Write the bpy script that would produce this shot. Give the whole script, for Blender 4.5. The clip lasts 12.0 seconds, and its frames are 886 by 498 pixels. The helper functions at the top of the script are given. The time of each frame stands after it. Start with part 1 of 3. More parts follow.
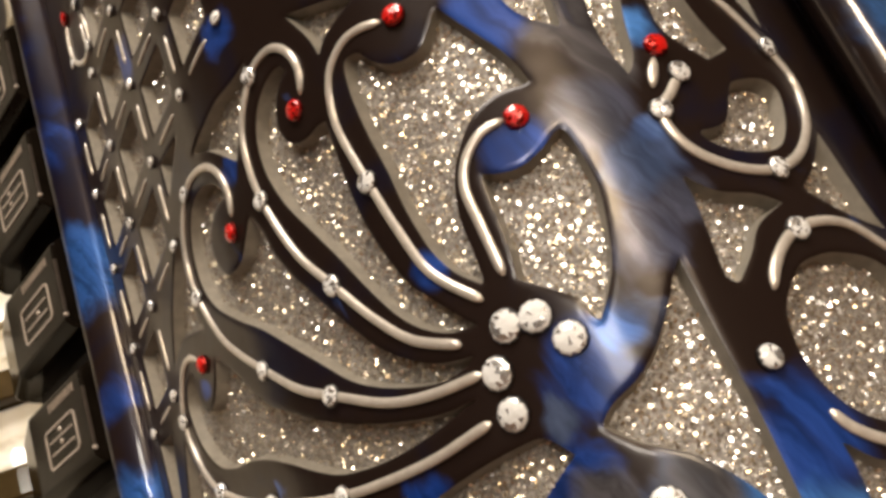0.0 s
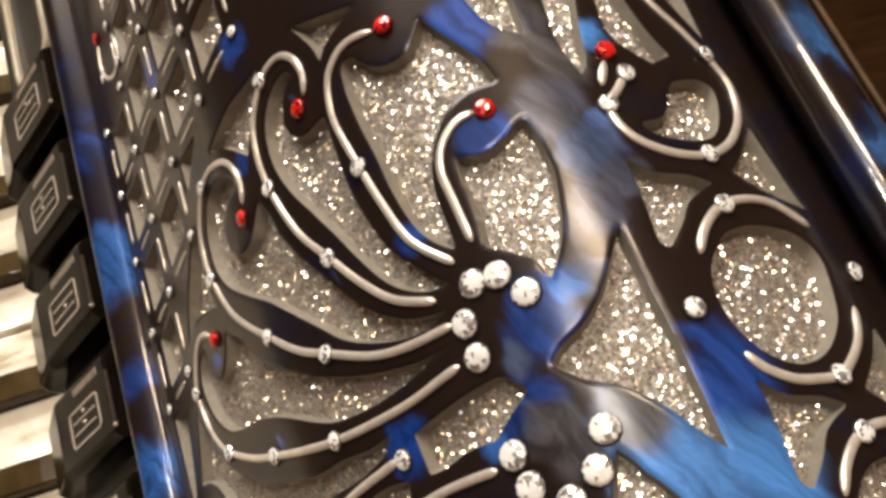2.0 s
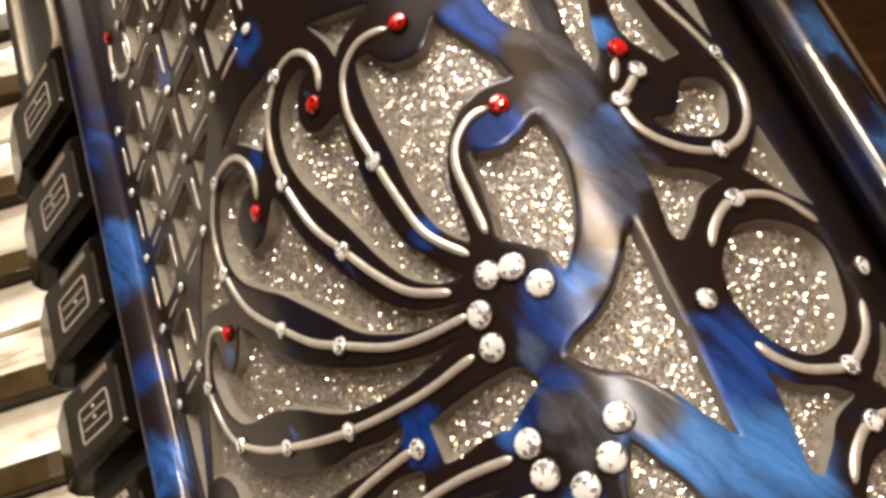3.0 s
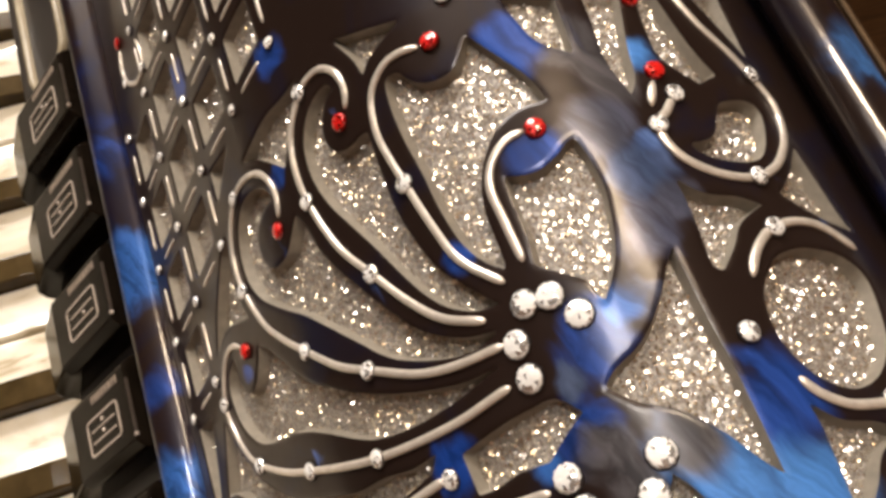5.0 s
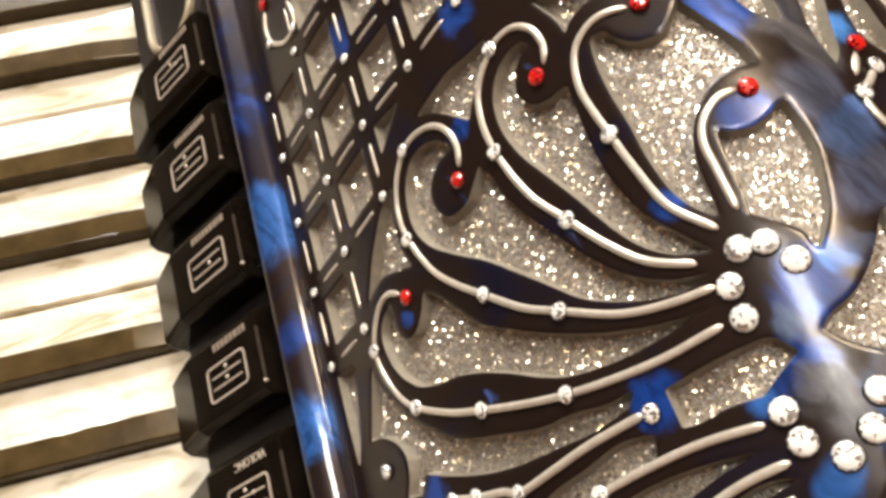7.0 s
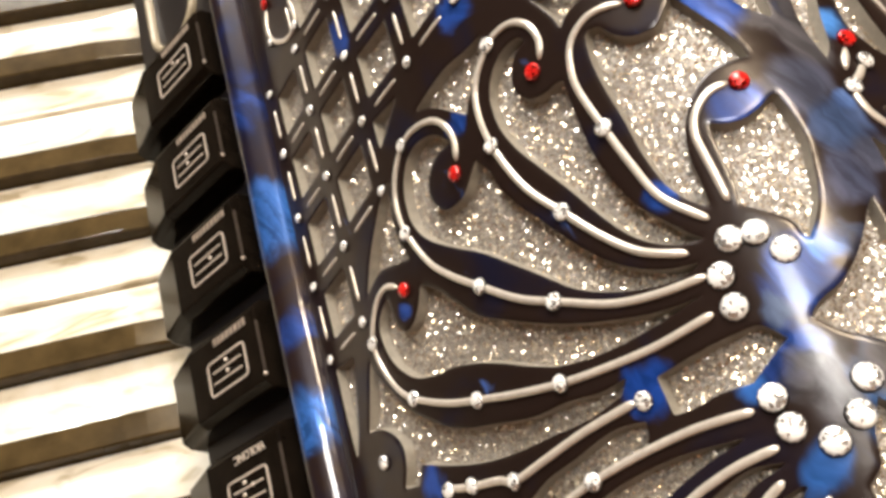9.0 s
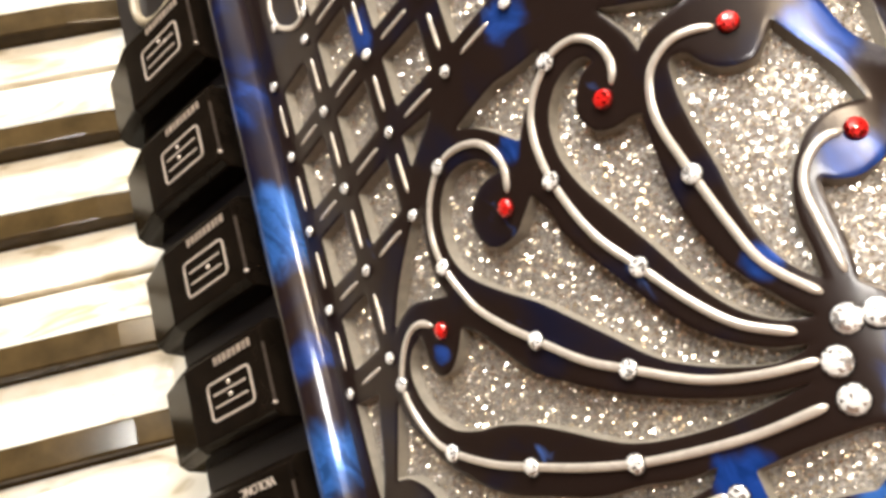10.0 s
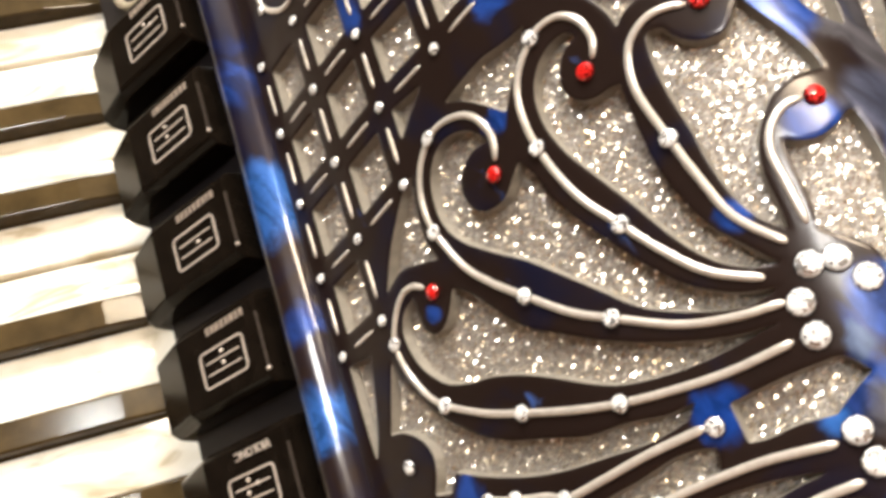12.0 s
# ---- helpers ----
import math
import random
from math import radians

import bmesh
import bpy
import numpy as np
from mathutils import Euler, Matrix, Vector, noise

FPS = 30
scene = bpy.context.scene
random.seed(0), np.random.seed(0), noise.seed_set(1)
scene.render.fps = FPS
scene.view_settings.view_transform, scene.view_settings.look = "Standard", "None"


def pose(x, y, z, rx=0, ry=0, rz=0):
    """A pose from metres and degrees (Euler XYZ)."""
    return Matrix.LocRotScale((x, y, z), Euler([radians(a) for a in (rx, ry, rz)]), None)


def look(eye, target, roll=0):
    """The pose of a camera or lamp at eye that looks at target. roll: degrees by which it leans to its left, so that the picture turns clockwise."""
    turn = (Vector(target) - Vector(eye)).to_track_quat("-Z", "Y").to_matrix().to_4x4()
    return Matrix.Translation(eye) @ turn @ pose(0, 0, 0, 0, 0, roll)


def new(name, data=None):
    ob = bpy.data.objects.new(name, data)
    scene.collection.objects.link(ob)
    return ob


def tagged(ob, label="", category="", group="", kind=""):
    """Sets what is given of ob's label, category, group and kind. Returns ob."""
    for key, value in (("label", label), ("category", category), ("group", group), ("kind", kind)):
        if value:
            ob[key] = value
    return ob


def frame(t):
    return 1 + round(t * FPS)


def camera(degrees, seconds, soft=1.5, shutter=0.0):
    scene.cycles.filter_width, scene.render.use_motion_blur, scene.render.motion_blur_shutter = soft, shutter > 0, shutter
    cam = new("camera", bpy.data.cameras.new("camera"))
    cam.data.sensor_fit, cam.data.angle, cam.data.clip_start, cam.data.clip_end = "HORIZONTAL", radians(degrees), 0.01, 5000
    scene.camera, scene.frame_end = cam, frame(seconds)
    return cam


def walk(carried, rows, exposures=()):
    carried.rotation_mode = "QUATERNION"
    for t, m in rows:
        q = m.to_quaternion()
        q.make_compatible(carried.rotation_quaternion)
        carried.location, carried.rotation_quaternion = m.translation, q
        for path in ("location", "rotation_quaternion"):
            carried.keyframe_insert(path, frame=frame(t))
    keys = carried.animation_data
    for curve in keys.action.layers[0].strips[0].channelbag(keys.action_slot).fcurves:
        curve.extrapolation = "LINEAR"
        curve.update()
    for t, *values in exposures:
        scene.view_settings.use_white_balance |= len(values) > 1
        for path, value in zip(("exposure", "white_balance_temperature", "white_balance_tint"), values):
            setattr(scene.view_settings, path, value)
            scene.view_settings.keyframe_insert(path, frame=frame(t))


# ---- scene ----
cam = camera(51.77, 12.0, soft=3.4, shutter=0.5)
ROWS = [
    (0.0, -0.0016, -0.0817, 0.9528, 111.41, 19.79, 0.01),
    (0.5, 0.0025, -0.0835, 0.9519, 111.35, 19.70, 0.60),
    (1.0, 0.0057, -0.0857, 0.9452, 112.83, 19.52, 1.49),
    (1.5, 0.0038, -0.0903, 0.9399, 113.48, 19.60, 1.31),
    (2.0, -0.0021, -0.0934, 0.9390, 114.04, 19.07, 0.63),
    (2.5, -0.0001, -0.0934, 0.9375, 114.37, 18.94, 0.95),
    (3.0, -0.0048, -0.0944, 0.9376, 114.33, 18.92, 0.37),
    (5.0, -0.0084, -0.0940, 0.9437, 113.59, 18.83, -0.46),
    (5.5, -0.0085, -0.0954, 0.9438, 113.64, 18.90, -0.57),
    (6.0, -0.0202, -0.0944, 0.9372, 113.96, 18.45, -2.15),
    (6.5, -0.0283, -0.0938, 0.9350, 114.29, 17.15, -2.02),
    (7.0, -0.0381, -0.0942, 0.9407, 114.20, 15.41, -2.63),
    (9.0, -0.0381, -0.0952, 0.9379, 114.57, 15.19, -2.58),
    (9.5, -0.0388, -0.0891, 0.9526, 111.74, 15.99, -3.84),
    (10.0, -0.0439, -0.0855, 0.9617, 109.60, 15.74, -5.14),
    (10.5, -0.0508, -0.0886, 0.9591, 109.47, 16.13, -6.44),
    (11.0, -0.0401, -0.0884, 0.9614, 108.89, 17.44, -6.33),
    (11.5, -0.0414, -0.0908, 0.9614, 107.92, 17.55, -7.33),
    (12.0, -0.0522, -0.0918, 0.9564, 108.48, 17.29, -7.81),
]
walk(cam, [(t, pose(x, y, z, rx, ry, rz)) for t, x, y, z, rx, ry, rz in ROWS],
     exposures=[(0.0, -0.52, 6450, 12), (1.5, -0.4, 6300, 12), (2.5, -0.27, 6300, 12), (5.5, -0.22, 6250, 14), (7.0, 0.15, 6150, 10), (9.0, 0.28, 6050, 10), (10.5, 0.4, 5900, 10), (11.5, 0.31, 5900, 10), (12.0, 0.43, 5900, 10)])

# ---- world and lamps ----
world = bpy.data.worlds.new("room_air")
scene.world = world
world.use_nodes = True
world.node_tree.nodes["Background"].inputs["Color"].default_value = (0.9, 0.8, 0.65, 1)
world.node_tree.nodes["Background"].inputs["Strength"].default_value = 0.02


def area_lamp(name, at_, aim, sx, sy, watts, colour):
    data = bpy.data.lights.new(name, "AREA")
    data.shape, data.size, data.size_y, data.energy, data.color = "RECTANGLE", sx, sy, watts, colour
    ob = new(name, data)
    ob.matrix_world = look(at_, aim)
    return ob


TUBES = [(-0.62, -3.0, 1.54), (-0.36, -3.0, 1.54)]
PANEL = (0.52, -3.0, 2.02)
for place in TUBES:
    area_lamp("tube_glow", (place[0], place[1] + 0.05, place[2]), (place[0] * 0.2, 0, 1), 0.13, 0.5, 26, (1, 0.93, 0.8))
area_lamp("panel_glow", (PANEL[0], PANEL[1] + 0.05, PANEL[2]), (0, 0, 1), 0.75, 0.5, 92, (1, 0.77, 0.5))
# added broad fill from above, too high to show in any reflection
area_lamp("ceiling_glow", (-0.2, -0.9, 2.44), (-0.05, 0, 1), 1.0, 0.5, 62, (1, 0.93, 0.82))


# ---- materials ----
def material(name):
    m = bpy.data.materials.new(name)
    m.use_nodes = True
    return m, m.node_tree.nodes, m.node_tree.links, m.node_tree.nodes["Principled BSDF"]


def coords(nodes, links, scale=(1, 1, 1)):
    tc, mp = nodes.new("ShaderNodeTexCoord"), nodes.new("ShaderNodeMapping")
    mp.inputs["Scale"].default_value = scale
    links.new(tc.outputs["Object"], mp.inputs["Vector"])
    return mp.outputs["Vector"]


def noise_tex(nodes, links, vec, scale, detail=3.0, rough=0.55, distort=0.0):
    n = nodes.new("ShaderNodeTexNoise")
    n.inputs["Scale"].default_value, n.inputs["Detail"].default_value = scale, detail
    n.inputs["Roughness"].default_value, n.inputs["Distortion"].default_value = rough, distort
    links.new(vec, n.inputs["Vector"])
    return n


def ramp(nodes, links, fac, stops):
    r = nodes.new("ShaderNodeValToRGB")
    while len(r.color_ramp.elements) < len(stops):
        r.color_ramp.elements.new(0.5)
    for e, (p, c) in zip(r.color_ramp.elements, stops):
        e.position, e.color = p, (*c, 1)
    links.new(fac, r.inputs["Fac"])
    return r.outputs["Color"]


def bump(nodes, links, height, strength, distance, bsdf):
    b = nodes.new("ShaderNodeBump")
    b.inputs["Strength"].default_value, b.inputs["Distance"].default_value = strength, distance
    links.new(height, b.inputs["Height"])
    links.new(b.outputs["Normal"], bsdf.inputs["Normal"])


def plain(name, colour, rough, metal=0.0, vary=0.15, scale=400.0, relief=0.0, coat=0.0):
    m, n, l, b = material(name)
    v = coords(n, l)
    t = noise_tex(n, l, v, scale)
    lo = tuple(c * (1 - vary) for c in colour)
    hi = tuple(min(1.0, c * (1 + vary)) for c in colour)
    l.new(ramp(n, l, t.outputs["Fac"], [(0.3, lo), (0.7, hi)]), b.inputs["Base Color"])
    b.inputs["Roughness"].default_value, b.inputs["Metallic"].default_value = rough, metal
    b.inputs["Coat Weight"].default_value, b.inputs["Coat Roughness"].default_value = coat, 0.04
    if relief:
        bump(n, l, t.outputs["Fac"], 0.4, relief, b)
    return m


def celluloid(name, ground, patches, drift, rough=0.16, seed=0.0, fray=1.5, shine=0.22, coat=0.28):
    """Pearl celluloid: a dark ground with silky folds, and pools of pearl (x, y, z, reach, colour) with wandering rims."""
    m, n, l, b = material(name)
    v = coords(n, l)
    shift = n.new("ShaderNodeVectorMath")
    shift.inputs[1].default_value = (seed, seed * 0.7, -seed)
    l.new(v, shift.inputs[0])
    warp = noise_tex(n, l, shift.outputs[0], 90, 3.0, 0.55, 0.6)
    centre = n.new("ShaderNodeVectorMath")
    centre.operation = "SUBTRACT"
    centre.inputs[1].default_value = (0.5, 0.5, 0.5)
    l.new(warp.outputs["Color"], centre.inputs[0])
    where = n.new("ShaderNodeVectorMath")
    where.operation = "MULTIPLY_ADD"
    where.inputs[1].default_value = (drift, drift, drift)
    l.new(centre.outputs[0], where.inputs[0])
    l.new(v, where.inputs[2])
    lean = n.new("ShaderNodeMapping")
    lean.inputs["Rotation"].default_value = (0, 0.46, 0)
    l.new(where.outputs[0], lean.inputs["Vector"])
    drawn = n.new("ShaderNodeMapping")
    drawn.inputs["Scale"].default_value = (1.3, 1.0, 0.2)
    l.new(lean.outputs[0], drawn.inputs["Vector"])
    silk = noise_tex(n, l, drawn.outputs[0], 150, 3.0, 0.5, 0.6)
    drawn_fine = n.new("ShaderNodeMapping")
    drawn_fine.inputs["Scale"].default_value = (1.0, 0.8, 0.16)
    l.new(lean.outputs[0], drawn_fine.inputs["Vector"])
    fine = noise_tex(n, l, drawn_fine.outputs[0], 260, 4.0, 0.6, 0.9)
    sheen = n.new("ShaderNodeMapRange")
    for key, value in (("From Min", 0.36), ("From Max", 0.66), ("To Min", 0.0), ("To Max", 1.0)):
        sheen.inputs[key].default_value = value
    l.new(fine.outputs["Fac"], sheen.inputs["Value"])
    fold = noise_tex(n, l, shift.outputs[0], 45, 3.0, 0.5, 1.5)
    colour = ramp(n, l, fold.outputs["Fac"], ground)
    for x, y, z, reach, tint in patches:
        far = n.new("ShaderNodeVectorMath")
        far.operation = "DISTANCE"
        far.inputs[1].default_value = (x, y, z)
        l.new(where.outputs[0], far.inputs[0])
        fade = n.new("ShaderNodeMapRange")
        fade.interpolation_type = "SMOOTHSTEP"
        for key, value in (("From Min", reach * 1.25), ("From Max", reach * 0.3), ("To Min", 0.0), ("To Max", 1.0)):
            fade.inputs[key].default_value = value
        l.new(far.outputs["Value"], fade.inputs["Value"])
        frayed = n.new("ShaderNodeMath")
        frayed.operation = "MULTIPLY_ADD"
        l.new(silk.outputs["Fac"], frayed.inputs[0])
        frayed.inputs[1].default_value = fray
        l.new(fade.outputs[0], frayed.inputs[2])
        part = n.new("ShaderNodeMapRange")
        part.interpolation_type = "SMOOTHSTEP"
        for key, value in (("From Min", 0.3 + fray * 0.5), ("From Max", 1.1 + fray * 0.5), ("To Min", 0.0), ("To Max", 1.0)):
            part.inputs[key].default_value = value
        l.new(frayed.outputs[0], part.inputs["Value"])
        mix = n.new("ShaderNodeMix")
        mix.data_type = "RGBA"
        l.new(part.outputs[0], mix.inputs["Factor"])
        l.new(colour, mix.inputs[6])
        lit = n.new("ShaderNodeMix")
        lit.data_type = "RGBA"
        l.new(sheen.outputs[0], lit.inputs["Factor"])
        lit.inputs[6].default_value = (*(c * 0.42 for c in tint), 1)
        lit.inputs[7].default_value = (*(min(1.0, c * 1.28 + 0.01) for c in tint), 1)
        l.new(lit.outputs[2], mix.inputs[7])
        colour = mix.outputs[2]
    l.new(colour, b.inputs["Base Color"])
    b.inputs["Roughness"].default_value = 0.28
    b.inputs["Metallic"].default_value = 0.2
    b.inputs["Specular IOR Level"].default_value = shine
    b.inputs["Coat Weight"].default_value, b.inputs["Coat Roughness"].default_value = coat, rough
    wave = noise_tex(n, l, v, 140, 2.0)
    bump(n, l, wave.outputs["Fac"], 0.25, 0.0003, b)
    l.new(b.inputs["Normal"].links[0].from_socket, b.inputs["Coat Normal"])
    return m


NAVY, INK, BLUE, SKY, SMOKE = (0.009, 0.0085, 0.022), (0.018, 0.0105, 0.0085), (0.012, 0.05, 0.26), (0.06, 0.2, 0.55), (0.08, 0.075, 0.085)
NECK, DUSK, LILAC = (0.08, 0.09, 0.16), (0.06, 0.07, 0.12), (0.085, 0.092, 0.145)
BRIGHT = (0.03, 0.12, 0.42)
BODY_POOLS = [
    (91, -32.5, 7, BLUE), (98, -50, 11, SKY), (86, -41, 6, BLUE), (107, -45, 8, BLUE), (107, -56, 9, SKY), (93, -9, 5, BLUE),
    (102, -22, 6, NECK), (95.6, -45.6, 6, SMOKE), (97.3, -30, 4, DUSK), (87.5, -44, 5, SMOKE), (88.5, -48.5, 4, SMOKE), (84.5, -54, 4, BRIGHT),
    (87, -35, 3, (0.05, 0.07, 0.13)), (96, -29.8, 3.5, BRIGHT),
]
HEAD_POOLS = [(101, -8, 6, LILAC), (104, -15, 5.5, (0.07, 0.11, 0.24)), (106, -11.5, 2.5, (0.08, 0.14, 0.34)), (106, -20, 4, LILAC), (103, 4, 6, SMOKE), (105.5, -2, 5, SMOKE), (96, 7, 6, BLUE), (111, 1, 4, SKY)]
FAN_POOLS = [(53, 13, 3, BLUE), (59.5, 30, 4.5, BLUE), (31, 48, 5, BLUE), (28.5, -9, 2.5, BLUE), (68.5, -38, 4.5, (0.008, 0.05, 0.3)), (80, -16, 3, BLUE), (24, -37, 4.5, BLUE), (80.8, -42.8, 2.6, BRIGHT)]
PLATE_POOLS = BODY_POOLS + HEAD_POOLS + FAN_POOLS
M_EDGE = plain("cut_celluloid_edge", (0.2, 0.18, 0.15), 0.5, 0.0, 0.15, 700, 0.00005)
M_INLAY = plain("silvery_cream_inlay", (0.75, 0.69, 0.62), 0.24, 0.5, 0.1, 900, 0.00003)
M_BLACK = plain("polished_black_plastic", (0.007, 0.005, 0.0035), 0.17, 0.0, 0.3, 250, 0.00002, 0.0)
M_BLACK.node_tree.nodes["Principled BSDF"].inputs["Specular IOR Level"].default_value = 0.1
M_KEY = plain("black_key_lacquer", (0.058, 0.039, 0.016), 0.12, 0.0, 0.3, 150, 0.0, 0.0)
M_KEY.node_tree.nodes["Principled BSDF"].inputs["Specular IOR Level"].default_value = 0.15
M_PANEL = plain("dark_grey_panel", (0.014, 0.012, 0.013), 0.3, 0.0, 0.2, 300)
M_MARK = plain("pale_engraving_fill", (0.5, 0.43, 0.37), 0.4, 0.2, 0.1, 900)
# dimmer tone of the engraving fill, for the lettering bars
M_MARK_DIM = plain("worn_engraving_fill", (0.26, 0.21, 0.17), 0.5, 0.1, 0.3, 900)
M_GROOVE = plain("dim_groove_fill", (0.07, 0.055, 0.045), 0.35, 0.3, 0.3, 900)
M_LIP = plain("pale_celluloid_lip", (0.3, 0.255, 0.18), 0.35, 0.0, 0.15, 300)
M_BRASS = plain("aged_brass", (0.07, 0.042, 0.02), 0.6, 0.7, 0.2, 300)
M_FELT = plain("dark_felt", (0.02, 0.018, 0.02), 0.9, 0.0, 0.3, 900)


def stone_material(name, colour, metal, rough):
    m, n, l, b = material(name)
    info = n.new("ShaderNodeObjectInfo")
    l.new(ramp(n, l, info.outputs["Random"], [(0.0, tuple(c * 0.85 for c in colour)), (1.0, colour)]), b.inputs["Base Color"])
    b.inputs["Metallic"].default_value, b.inputs["Roughness"].default_value = metal, rough
    b.inputs["Coat Weight"].default_value, b.inputs["Coat Roughness"].default_value = 1.0, 0.02
    return m


M_STONE = stone_material("clear_foiled_crystal", (1.0, 1.0, 1.0), 0.12, 0.06)
# greyer facet colour stands in for the dark room mirrored in a crystal
M_DARK_FACET = stone_material("crystal_facet_foil", (0.72, 0.71, 0.71), 0.75, 0.2)
M_RED = stone_material("red_foiled_crystal", (0.72, 0.012, 0.008), 0.1, 0.3)
# the same painted dark reflection for red stones, and their cup
M_RED_DARK_FACET = stone_material("red_facet_foil", (0.3, 0.004, 0.004), 0.6, 0.15)
M_CUP = plain("silver_setting", (0.1, 0.095, 0.095), 0.3, 1.0, 0.1, 900)


def glitter():
    """Cloth thick with glitter: a dull ground of tiny grains, and flakes that lie at all tilts."""
    m, n, l, b = material("silver_glitter_cloth")
    v = coords(n, l)
    wob = noise_tex(n, l, v, 900, 2.0)
    add = n.new("ShaderNodeVectorMath")
    add.operation = "MULTIPLY_ADD"
    add.inputs[1].default_value = (0.0007, 0.0007, 0.0007)
    l.new(wob.outputs["Color"], add.inputs[0])
    l.new(v, add.inputs[2])
    cell = n.new("ShaderNodeTexVoronoi")
    cell.inputs["Scale"].default_value = 2700
    l.new(add.outputs[0], cell.inputs["Vector"])
    sub = n.new("ShaderNodeVectorMath")
    sub.operation = "SUBTRACT"
    sub.inputs[1].default_value = (0.5, 0.5, 0.5)
    l.new(cell.outputs["Color"], sub.inputs[0])
    geo = n.new("ShaderNodeNewGeometry")
    mad = n.new("ShaderNodeVectorMath")
    mad.operation = "MULTIPLY_ADD"
    mad.inputs[1].default_value = (1.9, 1.9, 1.9)
    l.new(sub.outputs[0], mad.inputs[0])
    l.new(geo.outputs["Normal"], mad.inputs[2])
    nor = n.new("ShaderNodeVectorMath")
    nor.operation = "NORMALIZE"
    l.new(mad.outputs[0], nor.inputs[0])
    flake = n.new("ShaderNodeBsdfPrincipled")
    l.new(nor.outputs[0], flake.inputs["Normal"])
    parts = n.new("ShaderNodeSeparateColor")
    l.new(cell.outputs["Color"], parts.inputs[0])
    l.new(ramp(n, l, parts.outputs[0], [(0.1, (0.92, 0.9, 0.88)), (0.5, (0.92, 0.84, 0.7)), (0.9, (0.9, 0.76, 0.52))]), flake.inputs["Base Color"])
    flake.inputs["Metallic"].default_value, flake.inputs["Roughness"].default_value = 0.85, 0.2
    grain = noise_tex(n, l, v, 2600, 2.0)
    pile = noise_tex(n, l, v, 700, 3.0)
    l.new(ramp(n, l, grain.outputs["Fac"], [(0.3, (0.12, 0.11, 0.105)), (0.5, (0.27, 0.25, 0.235)), (0.7, (0.5, 0.465, 0.435))]), b.inputs["Base Color"])
    b.inputs["Metallic"].default_value, b.inputs["Roughness"].default_value = 0.15, 0.5
    bump(n, l, pile.outputs["Fac"], 0.8, 0.0006, b)
    share = n.new("ShaderNodeMapRange")
    for key, value in (("From Min", 0.39), ("From Max", 0.5), ("To Min", 0.6), ("To Max", 0.1)):
        share.inputs[key].default_value = value
    bw = n.new("ShaderNodeRGBToBW")
    l.new(cell.outputs["Color"], bw.inputs[0])
    l.new(bw.outputs[0], share.inputs["Value"])
    mix = n.new("ShaderNodeMixShader")
    l.new(share.outputs[0], mix.inputs[0])
    l.new(b.outputs[0], mix.inputs[1])
    l.new(flake.outputs[0], mix.inputs[2])
    l.new(mix.outputs[0], n["Material Output"].inputs["Surface"])
    return m


M_GLITTER = glitter()


def flake_foil():
    m, n, l, b = material("silver_flake_foil")
    geo = n.new("ShaderNodeNewGeometry")
    l.new(ramp(n, l, geo.outputs["Random Per Island"], [(0.0, (0.92, 0.92, 0.94)), (0.4, (0.9, 0.84, 0.74)), (0.7, (0.56, 0.5, 0.42)), (1.0, (0.9, 0.74, 0.5))]), b.inputs["Base Color"])
    b.inputs["Metallic"].default_value, b.inputs["Roughness"].default_value = 0.9, 0.24
    return m


M_FLAKE = flake_foil()


def pearl():
    m, n, l, b = material("white_pearl_key_plastic")
    v = coords(n, l, (0.35, 1, 1))
    t = noise_tex(n, l, v, 70, 3.0, 0.5, 2.5)
    l.new(ramp(n, l, t.outputs["Fac"], [(0.34, (0.46, 0.39, 0.27)), (0.46, (0.7, 0.64, 0.52)), (0.56, (0.74, 0.69, 0.58)), (0.68, (0.8, 0.76, 0.68))]), b.inputs["Base Color"])
    b.inputs["Roughness"].default_value = 0.25
    b.inputs["Coat Weight"].default_value = 0.6
    return m


M_PEARL = pearl()


def wood(name, dark, light, scale, stretch):
    m, n, l, b = material(name)
    v = coords(n, l, stretch)
    t = noise_tex(n, l, v, scale, 5.0, 0.6, 0.8)
    l.new(ramp(n, l, t.outputs["Fac"], [(0.3, dark), (0.7, light)]), b.inputs["Base Color"])
    b.inputs["Roughness"].default_value = 0.4
    bump(n, l, t.outputs["Fac"], 0.2, 0.001, b)
    return m


M_WOOD = wood("dark_brown_wood", (0.05, 0.022, 0.008), (0.12, 0.055, 0.02), 6, (1, 1, 8))
# darker copy of the wood, to keep reflections of the west side dim
M_DIMMED_WOOD = wood("black_brown_stained_wood", (0.022, 0.011, 0.005), (0.055, 0.026, 0.011), 6, (1, 1, 8))
M_TABLE = wood("walnut_table_top", (0.08, 0.035, 0.014), (0.18, 0.085, 0.035), 5, (1, 9, 1))
M_WALL = plain("warm_brown_wall_paint", (0.2, 0.13, 0.07), 0.8, 0, 0.12, 8)
M_CEIL = plain("brown_ceiling_paint", (0.2, 0.145, 0.09), 0.85, 0, 0.05, 8)
M_FLOOR = wood("brown_floor_boards", (0.1, 0.05, 0.025), (0.22, 0.12, 0.06), 3, (1, 8, 1))


def glow(name, colour, strength):
    m, n, l, b = material(name)
    b.inputs["Emission Color"].default_value = (*colour, 1)
    b.inputs["Emission Strength"].default_value = strength
    return m


M_GLOW = glow("lit_lamp_diffuser", (1, 0.86, 0.66), 6)


# ---- mesh helpers ----
def link(name, bm, mats, parent=None, label="", smooth=True):
    bmesh.ops.recalc_face_normals(bm, faces=bm.faces[:])
    me = bpy.data.meshes.new(name)
    bm.to_mesh(me)
    bm.free()
    return link_mesh(name, me, mats, parent, label, smooth)


